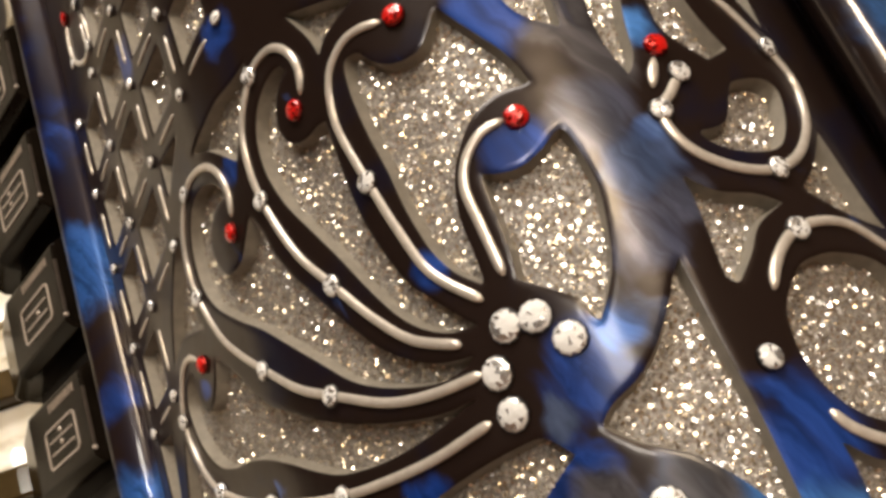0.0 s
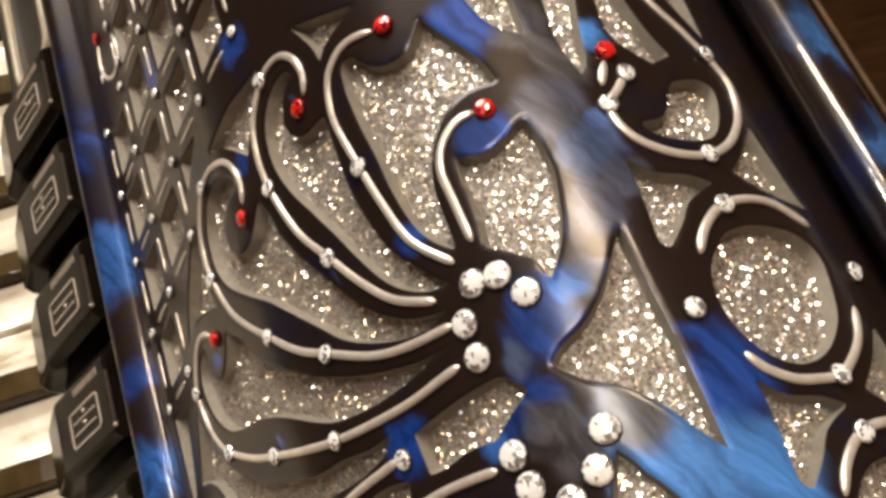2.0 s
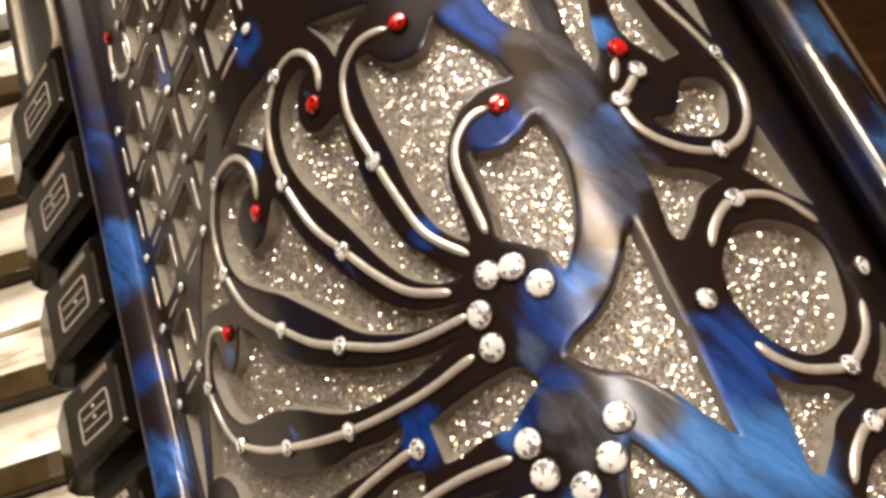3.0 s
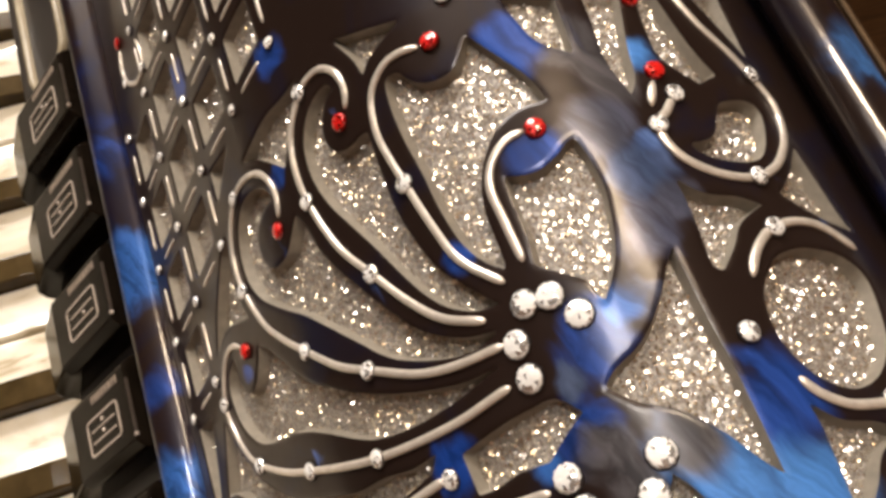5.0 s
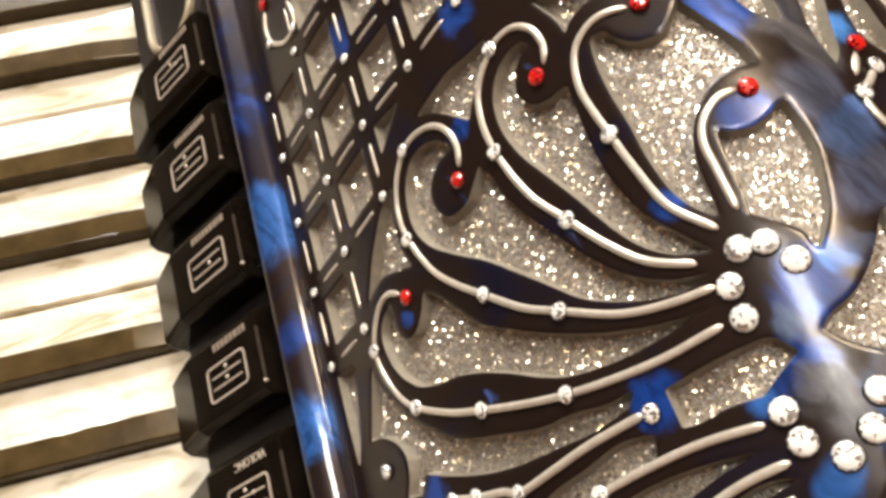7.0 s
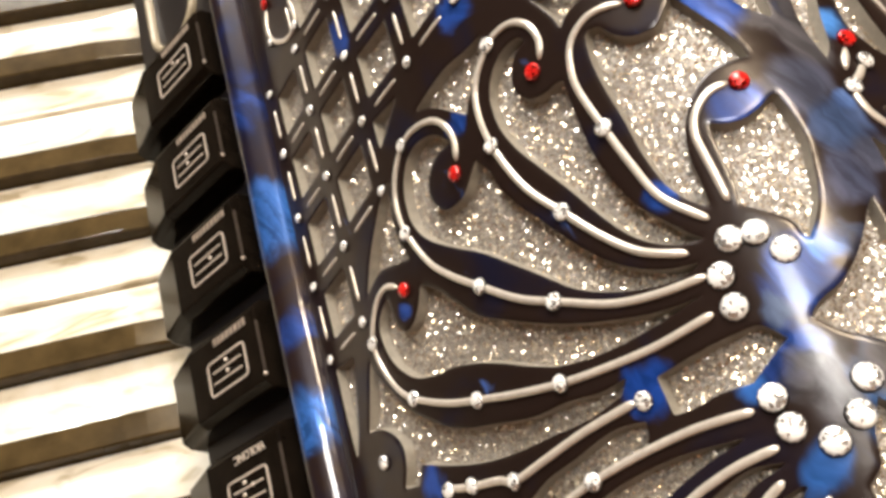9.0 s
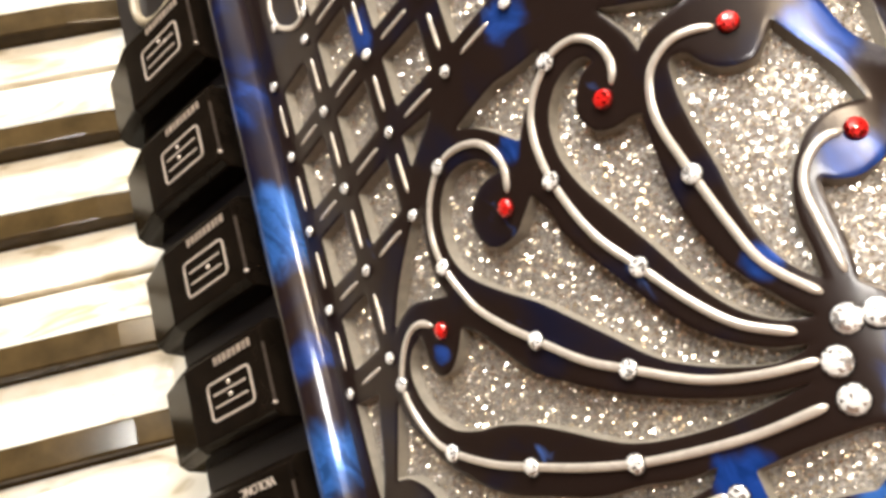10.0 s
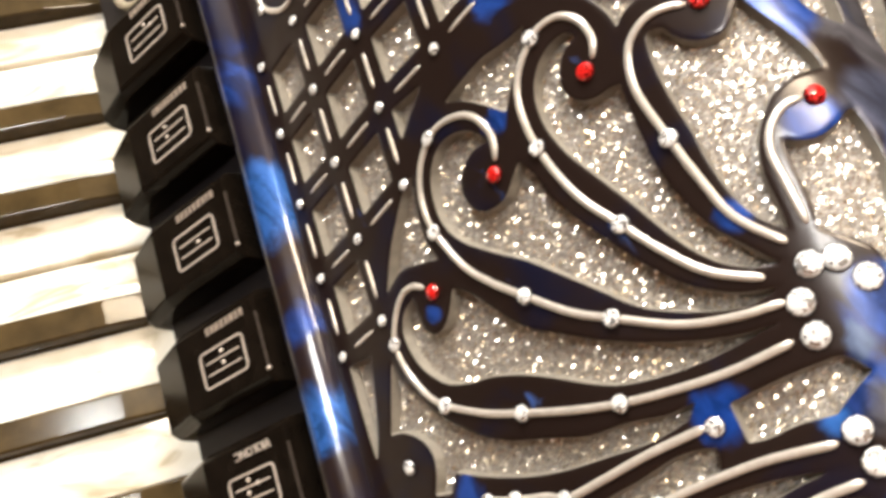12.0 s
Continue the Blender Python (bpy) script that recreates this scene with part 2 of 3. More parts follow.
def link_mesh(name, me, mats, parent=None, label="", smooth=True):
    if not me.materials:
        for m in (mats if isinstance(mats, (list, tuple)) else [mats]):
            me.materials.append(m)
    me.polygons.foreach_set("use_smooth", [smooth] * len(me.polygons))
    me.update()
    ob = new(name, me)
    ob.parent = parent
    if label:
        ob["label"] = label
    return ob


def box(bm, lo, hi):
    vs = [bm.verts.new((x, y, z)) for x in (lo[0], hi[0]) for y in (lo[1], hi[1]) for z in (lo[2], hi[2])]
    for f in ((0, 1, 3, 2), (4, 6, 7, 5), (0, 4, 5, 1), (2, 3, 7, 6), (0, 2, 6, 4), (1, 5, 7, 3)):
        bm.faces.new([vs[k] for k in f])
    return vs


def bevel(bm, width, segments=2, angle=0.5):
    bmesh.ops.recalc_face_normals(bm, faces=bm.faces[:])
    edges = [e for e in bm.edges if len(e.link_faces) == 2 and e.calc_face_angle(0) > angle]
    bmesh.ops.bevel(bm, geom=edges, offset=width, segments=segments, affect="EDGES", profile=0.6)


def loft(bm, rings, closed=True, caps=True):
    rows = [[bm.verts.new(p) for p in ring] for ring in rings]
    n = len(rows[0])
    for a, b in zip(rows, rows[1:]):
        for k in range(n if closed else n - 1):
            bm.faces.new((a[k], a[(k + 1) % n], b[(k + 1) % n], b[k]))
    if caps and closed:
        bm.faces.new(rows[0])
        bm.faces.new(rows[-1])
    return rows


# ---- the treble grille's skin: arc length s and height z, in millimetres, over its bent section ----
Z0 = 1.0
TURN_AT = [-30, 0, 15, 30, 45, 60, 75, 90, 105, 120, 150]
TURN_DEG = [-56.8, -58.3, -59.7, -57.3, -57.4, -47.1, -46.9, -19.2, 6.0, 22.3, 52.3]
ARC = np.linspace(-30, 150, 1801)
PHI = np.radians(np.interp(ARC, TURN_AT, TURN_DEG))
mid = (PHI[1:] + PHI[:-1]) / 2
SEC_X = np.concatenate([[0], np.cumsum(np.cos(mid))]) * 0.0001
SEC_Y = np.concatenate([[0], np.cumsum(np.sin(mid))]) * 0.0001
at0 = int(np.argmin(abs(ARC)))
SEC_X, SEC_Y = SEC_X - SEC_X[at0] - 0.03832, SEC_Y - SEC_Y[at0] + 0.07125
WIDE = np.convolve(np.pad(PHI, 60, mode="edge"), np.ones(121) / 121, mode="valid")


def skin(s, z, h=0.0):
    """Points on the grille: s and z in mm, h mm proud of it."""
    x, y, a = np.interp(s, ARC, SEC_X), np.interp(s, ARC, SEC_Y), np.interp(s, ARC, WIDE)
    return np.stack([x + np.sin(a) * h * 0.001, y - np.cos(a) * h * 0.001, Z0 + 0.001 * np.asarray(z, float) + 0 * x], -1)


def frame_at(s, z, h=0.0):
    """A pose on the grille: its x along s, its y up, its z out of the plate."""
    a = float(np.interp(s, ARC, WIDE))
    p = skin(s, z, h)
    t, n = Vector((math.cos(a), math.sin(a), 0)), Vector((math.sin(a), -math.cos(a), 0))
    return Matrix(((t.x, 0, n.x, p[0]), (t.y, 0, n.y, p[1]), (0, 1, 0, p[2]), (0, 0, 0, 1)))


def spline(pts, closed, step=0.5):
    """A smooth line through points (s, z[, 1 for a corner])."""
    n, out = len(pts), []
    p = [np.array(q[:2], float) for q in pts]
    sharp = [len(q) > 2 for q in pts]
    for k in range(n if closed else n - 1):
        a, b = p[k], p[(k + 1) % n]
        before = p[(k - 1) % n] if (closed or k > 0) and not sharp[k] else a
        after = p[(k + 2) % n] if (closed or k + 2 < n) and not sharp[(k + 1) % n] else b
        m = max(2, int(np.linalg.norm(b - a) / step))
        for u in np.arange(m) / m:
            out.append(0.5 * (2 * a + (b - before) * u + (2 * before - 5 * a + 4 * b - after) * u**2 + (3 * a - before - 3 * b + after) * u**3))
    if not closed:
        out.append(p[-1])
    return np.array(out)


def mirrored(pts):
    """The lower fan is the upper one turned over about the bar between them."""
    return [(q[0], -78.8 - q[1], *q[2:]) for q in reversed(pts)]


def raised(pts, dz, ds=0.0):
    return [(q[0] + ds, q[1] + dz, *q[2:]) for q in pts]


M_PLATE = celluloid("blue_black_pearl_celluloid", [(0.52, INK), (0.74, NAVY), (0.92, (0.005, 0.009, 0.045))],
                    [(*skin(s, z), 0.001 * r, c) for s, z, r, c in PLATE_POOLS], 0.006)
RAIL_POOLS = [(1.055, 0.008, BLUE), (1.027, 0.0125, (0.03, 0.12, 0.42)), (1.003, 0.006, BLUE), (0.985, 0.01, (0.03, 0.12, 0.42)), (0.962, 0.008, BLUE), (1.085, 0.005, BLUE)]
M_RAIL = celluloid("deep_blue_pearl_celluloid", [(0.4, INK), (0.58, NAVY), (0.78, (0.007, 0.018, 0.1))], [(-0.0425, 0.0755, z, r, c) for z, r, c in RAIL_POOLS], 0.008, 0.07, 3.1, 0.9, 0.12, 0.4)
EDGE_POOLS = [(1.012, 0.008, BLUE), (0.995, 0.01, SKY), (0.978, 0.008, SKY), (0.962, 0.01, BLUE), (0.945, 0.008, SKY)]
M_EDGE_RAIL = celluloid("blue_pearl_edge_celluloid", [(0.4, INK), (0.58, NAVY), (0.78, (0.007, 0.018, 0.1))], [(0.0735, 0.0105, z, r, c) for z, r, c in EDGE_POOLS], 0.008, 0.05, 5.3, 0.9, 0.4, 1.0)

# ---- openings of the grille ----
FAN = []
FAN.append([(32.9, 14, 1), (31.6, 7.7), (31.5, 3.1), (32.9, -1, 1), (27.6, 0.4), (23.9, 1), (20, -0.3), (18.5, -1.3, 1), (22.5, 4.8), (27.1, 9.9), (30.7, 13.3)])
FAN.append([(50.6, 10.4, 1), (46.8, 10.6), (43.6, 8.9), (42.3, 6.2), (43.2, 3), (45.6, 1.1), (49.4, 1.1), (52, 3), (54.2, 5, 1), (55.9, 1.8), (56.9, -1.9), (59.1, -6.1), (62, -10.5), (65.3, -15.4), (68.6, -19.7), (72.2, -22.9), (76.6, -25.4), (81.4, -26.6, 1), (77.2, -27.3), (72.4, -26.2), (66.9, -23.9), (62.8, -21.3), (59, -17.6), (54.9, -13.7), (49.5, -8.8), (44, -4.9), (38.8, -0.6), (36.2, 3.8), (36, 8.5), (37.4, 12.3), (40.1, 14.9), (43.7, 15.4), (47.7, 13.9)])
FAN.append([(69.4, 16.8, 1), (67.4, 16.2), (65.5, 14), (64.8, 11.2), (65.8, 8.7), (67.2, 7.6), (69.4, 7.1), (71.3, 7.3), (72.8, 7, 1), (72.7, 4.2), (72.7, -0.2), (73, -5.5), (74.2, -10.7), (76.1, -15.6), (79, -19.7), (81.3, -22.7), (82.5, -23.9, 1), (79, -23.1), (75.5, -20.8), (72.8, -17.7), (70.4, -13.7), (67.5, -8.1), (64.4, -2.6), (61.7, 2.4), (60.2, 7.3), (60.2, 11.6), (61.3, 14.7), (63.2, 16.9), (65.8, 18.2), (68.3, 18.2)])
FAN.append([(33.9, -6.3, 1), (37, -8.6), (40.5, -12.4), (44.6, -16.8), (49.9, -20.1), (56.4, -23.7), (63.1, -26.7), (69.6, -28.9), (75.3, -30.2), (80.1, -30.4, 1), (75.6, -31), (70.1, -31.5), (63.7, -31.4), (57.2, -30.4), (52.4, -28.5), (47.3, -25.9), (41.5, -23.4), (36, -21.8), (31, -21.1), (26.2, -19.5), (22.5, -16.3), (20.4, -12.6), (19.8, -8.4), (21.4, -5.5), (24.3, -4.2, 1), (24.6, -7.3), (25.2, -10), (27.2, -11.5), (29.5, -11.2), (31.8, -9.3)])
FAN.append([(91.1, 10.8, 1), (93.3, 6.8), (96.1, 1.7), (97.2, -2.4, 1), (93.2, -2.2), (90, -3.5), (87.4, -6.3), (85.8, -9.1), (84.9, -12.8), (84.9, -17.2), (84.8, -20.6, 1), (82.4, -18.1), (80.6, -14.7), (79.4, -9.1), (78.9, -3.6), (78.1, 2.3), (77.9, 7.6), (78.6, 11.3), (80.7, 11.2, 1), (82.3, 8.6), (84.6, 7), (87.6, 6.9), (89.6, 8.9)])
FAN.append([(88.6, -9.5, 1), (90.2, -10.4), (92.7, -10.8), (95.2, -10), (97.1, -8.8), (98.3, -8.4, 1), (98.9, -11.6), (99.1, -15.7), (98.4, -19.4), (97.2, -23.5), (95.5, -26.5), (93.7, -28.7, 1), (93.2, -27.3), (92.8, -25.7), (91, -24), (88.1, -21.6, 1), (88.5, -17.9), (88.5, -14)])
OPEN = FAN + [mirrored(o) for o in FAN[1:]]
OPEN.append([(14.6, -11.5, 1), (16, -15), (18.9, -18.9), (22.1, -23.3), (27.8, -27.8), (34.1, -31), (41.6, -33), (49.5, -34.9), (56, -35.2), (61.7, -36), (65.9, -35.7, 1), (64.4, -37.6, 1), (58.1, -38.6), (51.8, -38.5), (43.7, -38.2), (36.1, -37.1), (28.4, -35), (21.9, -32.7, 1), (19.8, -35.5, 1), (15.6, -34.9, 1), (17.5, -31.7), (18, -28.6), (16.3, -25.8), (12.5, -23.5), (8.9, -22.9, 1)])
OPEN.append([(66.5, -41.8, 1), (65.8, -44.4, 1), (60.6, -45.4), (54.1, -46.1), (47.6, -47.3), (43.1, -48.3, 1), (42.2, -46, 1), (48.3, -43.6), (54.8, -42.5), (61.5, -41.2)])
OPEN.append([(69.9, -37.3, 1), (76, -36.7), (81.5, -36.4), (84.5, -36.6), (86.8, -39.1, 1), (83.5, -41), (81.2, -42.6, 1), (77.1, -42.3), (73, -42.7), (70.3, -42.5, 1)])
OPEN.append([(103.4, -25.4, 1), (103.6, -34.6), (103.9, -42.8), (103.8, -52.3, 1), (101.9, -49.8), (99.7, -46.3), (96.7, -42.9), (92.7, -40.3), (90.1, -37.6, 1), (91.7, -36.2), (94.9, -34.8), (97.8, -32.5), (100.5, -29.2), (102.3, -26.6)])
OPEN.append([(44.7, 20.6, 1), (49.6, 17.9), (55.1, 12.7, 1), (57.6, 16), (60.8, 19.9), (62.7, 23.2, 1), (58.7, 22.7), (54.1, 22.7), (49.3, 21.7)])
OPEN.append([(72, 23.2, 1), (77.6, 20.5), (83.8, 17.9, 1), (80.3, 16.9), (77.1, 15.9), (75.4, 14.5, 1), (74.8, 17.3), (73.4, 20.5)])
OPEN.append([(93, -48.4, 1), (94.6, -50.7), (95.7, -54.9), (97.1, -61), (97.6, -67.1, 1), (87.3, -63.7, 1), (89.9, -56.7), (91.1, -52)])
OPEN.append([(2.9, -8.4, 1), (9.5, -8.7, 1), (5.8, -20.7), (3.1, -26.0, 1), (2.8, -16.7)])
SIDE = []
SIDE.append([(128.7, -14.9, 1), (129.3, -18.9), (130.3, -25.4), (131.2, -27.7, 1), (127.4, -26.2), (123.7, -23.9), (121.1, -21.6, 1), (124.9, -18.9)])
SIDE.append([(107.5, -17.2, 1), (110.4, -19.9), (114.5, -21.2), (117.4, -22.8, 1), (113.2, -24.5), (110.8, -27.1), (108.1, -29.6, 1), (107, -28.7), (107.4, -23.9), (107.7, -20.1)])
SIDE.append([(121.2, -29.3), (126, -31), (128.4, -34.3), (127, -39.5), (124.8, -43), (120.8, -45.8), (116.6, -46.3), (113.1, -44.2), (111.1, -40.9), (110.5, -37.3), (111.5, -33.2), (114.8, -29.9), (117.8, -29.1)])
PITCH = -29.0
OPEN += SIDE + [raised(o, PITCH, 2.5) for o in SIDE]
OPEN.append([(111.9, -13, 1), (115.6, -12.6), (118.6, -8.5), (120.4, -7.7), (124.2, -7.8), (125.7, -9.6), (124.3, -13.2), (121.7, -16.2), (118.6, -16.8), (114.8, -15.9), (112.3, -14.2)])
OPEN.append([(96.8, 14.6, 1), (97.6, 10.3), (99.1, 5.9), (102.8, 2.6, 1), (103.1, 6.3), (103.6, 11.9, 1)])
OPEN.append([(107.2, 13, 1), (106.9, 7.2), (106.3, 0.7), (107.4, -4.9, 1), (109, -2.6), (110.2, 2.7), (113, 12, 1)])
OPEN.append([(115, 11.8, 1), (113.7, 3.1), (114.1, -0.7), (117.8, -4.8, 1), (121.2, -3.6, 1), (119.3, 1.7), (117.7, 11.7, 1)])
OPEN.append([(123.6, 11.9, 1), (129.5, -0.5, 1), (130.8, 12.9, 1)])
# lattice: knots in columns, cells between them
COLS = [(2.3, 9.1, 15.35), (15.9, 10.65, 15.35), (31.1, 13.3, 14.85), (46.8, 14.7, 14.6), (60.4, 17.3, 14.8)]


def knot(c, r):
    return COLS[c][0], COLS[c][1] + COLS[c][2] * r


LOW = [-1, -1, 0, 1, 1]
KNOTS = [(c, r) for c in range(5) for r in range(LOW[c], 6)]
for c in range(4):
    for r in range(LOW[c], 5):
        if c == 0 and r in (3, 4):
            continue
        if (c, r) in ((2, 0), (1, -1)):
            continue
        a, b, d, e = knot(c, r), knot(c + 1, r), knot(c + 1, r + 1), knot(c, r + 1)
        mid_s, mid_z = (a[0] + b[0] + d[0] + e[0]) / 4, (a[1] + b[1] + d[1] + e[1]) / 4
        OPEN.append([(mid_s + (q[0] - mid_s) * 0.62, mid_z + (q[1] - mid_z) * 0.62, 1) for q in (a, b, d, e)])

OPEN.append([(33.4, 26.3, 1), (41.1, 26.2, 1), (33.3, 20.5, 1)])

S_LO, S_HI, Z_LO, Z_HI, CELL = -1.5, 137.6, -98.0, 98.0, 0.45
gs, gz = np.arange(S_LO, S_HI + CELL / 2, CELL), np.arange(Z_LO, Z_HI + CELL / 2, CELL)
DIST = np.full((len(gs), len(gz)), 9.0)
for outline in OPEN:
    line = spline(outline, True)
    i0, i1 = np.searchsorted(gs, [line[:, 0].min() - 3, line[:, 0].max() + 3])
    j0, j1 = np.searchsorted(gz, [line[:, 1].min() - 3, line[:, 1].max() + 3])
    if i1 <= i0 or j1 <= j0:
        continue
    S, Zg = np.meshgrid(gs[i0:i1], gz[j0:j1], indexing="ij")
    a, b = line, np.roll(line, -1, 0)
    e = b - a
    best, inside = np.full(S.shape, 1e9), np.zeros(S.shape, bool)
    for (ax, ay), (ex, ey), (bx, by) in zip(a, e, b):
        u = np.clip(((S - ax) * ex + (Zg - ay) * ey) / (ex * ex + ey * ey + 1e-12), 0, 1)
        best = np.minimum(best, (S - ax - u * ex) ** 2 + (Zg - ay - u * ey) ** 2)
        cross = (ay > Zg) != (by > Zg)
        inside ^= cross & (S < ax + (Zg - ay) / (ey if abs(ey) > 1e-12 else 1e-12) * ex)
    d = np.sqrt(best) * np.where(inside, -1, 1)
    DIST[i0:i1, j0:j1] = np.minimum(DIST[i0:i1, j0:j1], d)

GRAD = np.gradient(DIST, CELL)

accordion = new("accordion")
tagged(accordion, "blue-black pearl piano accordion with rhinestone grille standing on a table", "accordion")


def build_grille(parent):
    """The pierced plate: cells clipped along the openings' rims, rounded at the rim, and walls down to the cloth."""
    solid = DIST > 0
    verts, faces, walls, ids = [], [], [], {}

    def height(d):
        return -0.12 * max(0.0, 1 - d / 0.45) ** 2

    def corner(i, j):
        key = (i, j)
        if key not in ids:
            ids[key] = len(verts)
            verts.append((gs[i], gz[j], height(DIST[i, j])))
        return ids[key]

    def cut(p, q):
        key = (p, q) if p < q else (q, p)
        if key not in ids:
            u = DIST[p] / (DIST[p] - DIST[q])
            ids[key] = len(verts)
            verts.append((gs[p[0]] + (gs[q[0]] - gs[p[0]]) * u, gz[p[1]] + (gz[q[1]] - gz[p[1]]) * u, height(0)))
        return ids[key]

    for i in range(len(gs) - 1):
        for j in range(len(gz) - 1):
            ring = ((i, j), (i + 1, j), (i + 1, j + 1), (i, j + 1))
            on = [solid[q] for q in ring]
            if all(on):
                faces.append([corner(*q) for q in ring])
            elif any(on):
                poly, rim = [], [None, None]
                for k in range(4):
                    p, q = ring[k], ring[(k + 1) % 4]
                    if on[k]:
                        poly.append(corner(*p))
                    if on[k] != on[(k + 1) % 4]:
                        c = cut(p, q)
                        poly.append(c)
                        rim[0 if on[k] else 1] = c
                if len(poly) > 2:
                    faces.append(poly)
                if sum(on[k] != on[(k + 1) % 4] for k in range(4)) == 2:
                    walls.append(tuple(rim))
    v = np.array(verts)
    co = skin(v[:, 0], v[:, 1], v[:, 2])
    me = bpy.data.meshes.new("grille_plate")
    me.from_pydata(co.tolist(), [], faces)
    plate = link_mesh("grille_plate", me, M_PLATE, parent, "dark blue pearl celluloid plate pierced with plumes and lattice")
    used, wv, wf = {}, [], []
    for a, b in walls:
        row = []
        for k in (a, b):
            if k not in used:
                used[k] = len(wv)
                s, z, h = verts[k]
                fi, fj = (s - S_LO) / CELL, (z - Z_LO) / CELL
                i, j = min(int(round(fi)), len(gs) - 2), min(int(round(fj)), len(gz) - 2)
                g = np.array([GRAD[0][i, j], GRAD[1][i, j]])
                g = g / (np.linalg.norm(g) + 1e-6) * 0.35
                wv.extend([(s, z, h + 0.01), (s - g[0], z - g[1], -2.1)])
            row.append(used[k])
        wf.append((row[1], row[0], row[0] + 1, row[1] + 1))
    w = np.array(wv)
    me = bpy.data.meshes.new("opening_rim")
    me.from_pydata(skin(w[:, 0], w[:, 1], w[:, 2]).tolist(), [], wf)
    link_mesh("opening_rim", me, M_EDGE, plate, "pale cut edges of the openings")
    return plate


plate = build_grille(accordion)


def sheet(name, s_lo, s_hi, z_lo, z_hi, h, step, mat, label, thick=1.0):
    ss = np.arange(s_lo, s_hi + step, step)
    bm = bmesh.new()
    rings = []
    for s in ss:
        p = [skin(s, z_lo, h), skin(s, z_hi, h), skin(s, z_hi, h - thick), skin(s, z_lo, h - thick)]
        rings.append([tuple(q) for q in p])
    loft(bm, rings)
    return link(name, bm, mat, accordion, label, smooth=False)


sheet("glitter_cloth", -1.5, 137.0, -98, 98, -2.0, 1.5, M_GLITTER, "coarse silver glitter cloth behind the openings")


def glitter_flakes(pitch=0.5):
    """Loose foil flakes pressed into the cloth at all tilts, wherever an opening shows it."""
    g = np.random.default_rng(7)
    s, z = np.meshgrid(np.arange(S_LO, S_HI, pitch), np.arange(-75, 80, pitch), indexing="ij")
    s, z = s.ravel() + g.uniform(-0.3, 0.3, s.size), z.ravel() + g.uniform(-0.3, 0.3, z.size)
    i = np.clip(((s - S_LO) / CELL).round().astype(int), 0, len(gs) - 1)
    j = np.clip(((z - Z_LO) / CELL).round().astype(int), 0, len(gz) - 1)
    keep = DIST[i, j] < 0.7
    s, z = s[keep], z[keep]
    n = len(s)
    turn, half = g.uniform(0, 2 * math.pi, n), g.uniform(0.1, 0.21, n)
    lean_s, lean_z, up = g.normal(0, 0.5, n), g.normal(0, 0.5, n), g.uniform(-1.85, -1.55, n)
    co = []
    for k in range(5):
        a = turn + k * 2 * math.pi / 5
        ds, dz = half * np.cos(a), half * np.sin(a)
        co.append(skin(s + ds, z + dz, up + ds * lean_s + dz * lean_z))
    co = np.stack(co, 1).reshape(-1, 3)
    me = bpy.data.meshes.new("glitter")
    me.from_pydata(co.tolist(), [], np.arange(5 * n).reshape(-1, 5).tolist())
    return tagged(link_mesh("glitter", me, M_FLAKE, accordion, "", False), "loose silver and champagne glitter flakes on the cloth", "", "", "stuff")


glitter_flakes()

sheet("grille_end", -1.5, 137.6, -222, -98.2, 0, 1.5, M_PLATE, "plain dark pearl end of the grille", 3.0)
sheet("grille_end", -1.5, 137.6, 98.2, 222, 0, 1.5, M_PLATE, "plain dark pearl end of the grille", 3.0)


# ---- inlaid lines and stones ----
def tube(name, pts, radius, parent, mat, lift=0.15, taper=True, label=""):
    line = spline(pts, False, 0.8)
    bm, rings, n = bmesh.new(), [], 8
    t = np.gradient(line, axis=0)
    t /= np.linalg.norm(t, axis=1, keepdims=True) + 1e-9
    for k, ((s, z), (ts, tz)) in enumerate(zip(line, t)):
        end = min(k, len(line) - 1 - k) * 0.8
        r = radius * (min(1.0, 0.35 + 0.65 * math.sqrt(min(1.0, end / 1.4))) if taper else 1)
        ring = []
        for a in np.arange(n) / n * 2 * math.pi:
            off, up = math.cos(a) * r, math.sin(a) * r * 0.55 + lift
            ring.append(tuple(skin(s - tz * off, z + ts * off, up)))
        rings.append(ring)
    loft(bm, rings)
    return link(name, bm, mat, parent, label)


PLUMES = []
PLUMES.append([(28.1, -3.9), (25.4, -2.5), (22.3, -2.9), (19.2, -5.6), (17.2, -9.5), (18, -14.2), (21, -19.4), (24.8, -22.6), (32.5, -26.3), (39.8, -28.6), (48.2, -30.9), (56.2, -32.6), (64.4, -33.5), (72.2, -33.8), (80, -33.2)])
PLUMES.append([(50.6, 7), (51.4, 10.4), (50.3, 14), (47.7, 16.6), (43.4, 17.9), (39.4, 17.2), (35.6, 13.8), (33.6, 8.7), (34.2, 3.1), (37.7, -4.2), (42.1, -9), (47.5, -13.5), (53.8, -18.6), (59.5, -21.8), (67.6, -26), (74.7, -27.9), (81, -28.5)])
PLUMES.append([(70.6, 12.3), (71.6, 15), (70.8, 18.5), (68.4, 20.9), (65.5, 21.3), (63.1, 20.4), (59.4, 16.9), (57.6, 12.2), (58, 5), (61, -4), (65.5, -10.8), (69.8, -16.9), (74.3, -21.7), (80, -24.9)])
PLUMES.append([(84.8, 12.5), (82, 13.4), (79.2, 13.3), (76.3, 11.5), (74.8, 8.3), (74.5, 4.1), (76, -3.4), (77.6, -10.3), (79.6, -16.5), (84, -21.9)])
PLUMES.append([(93, -5.3), (90.5, -5.5), (87.9, -7.5), (86.6, -10.5), (86.7, -14.6), (87, -20.6)])
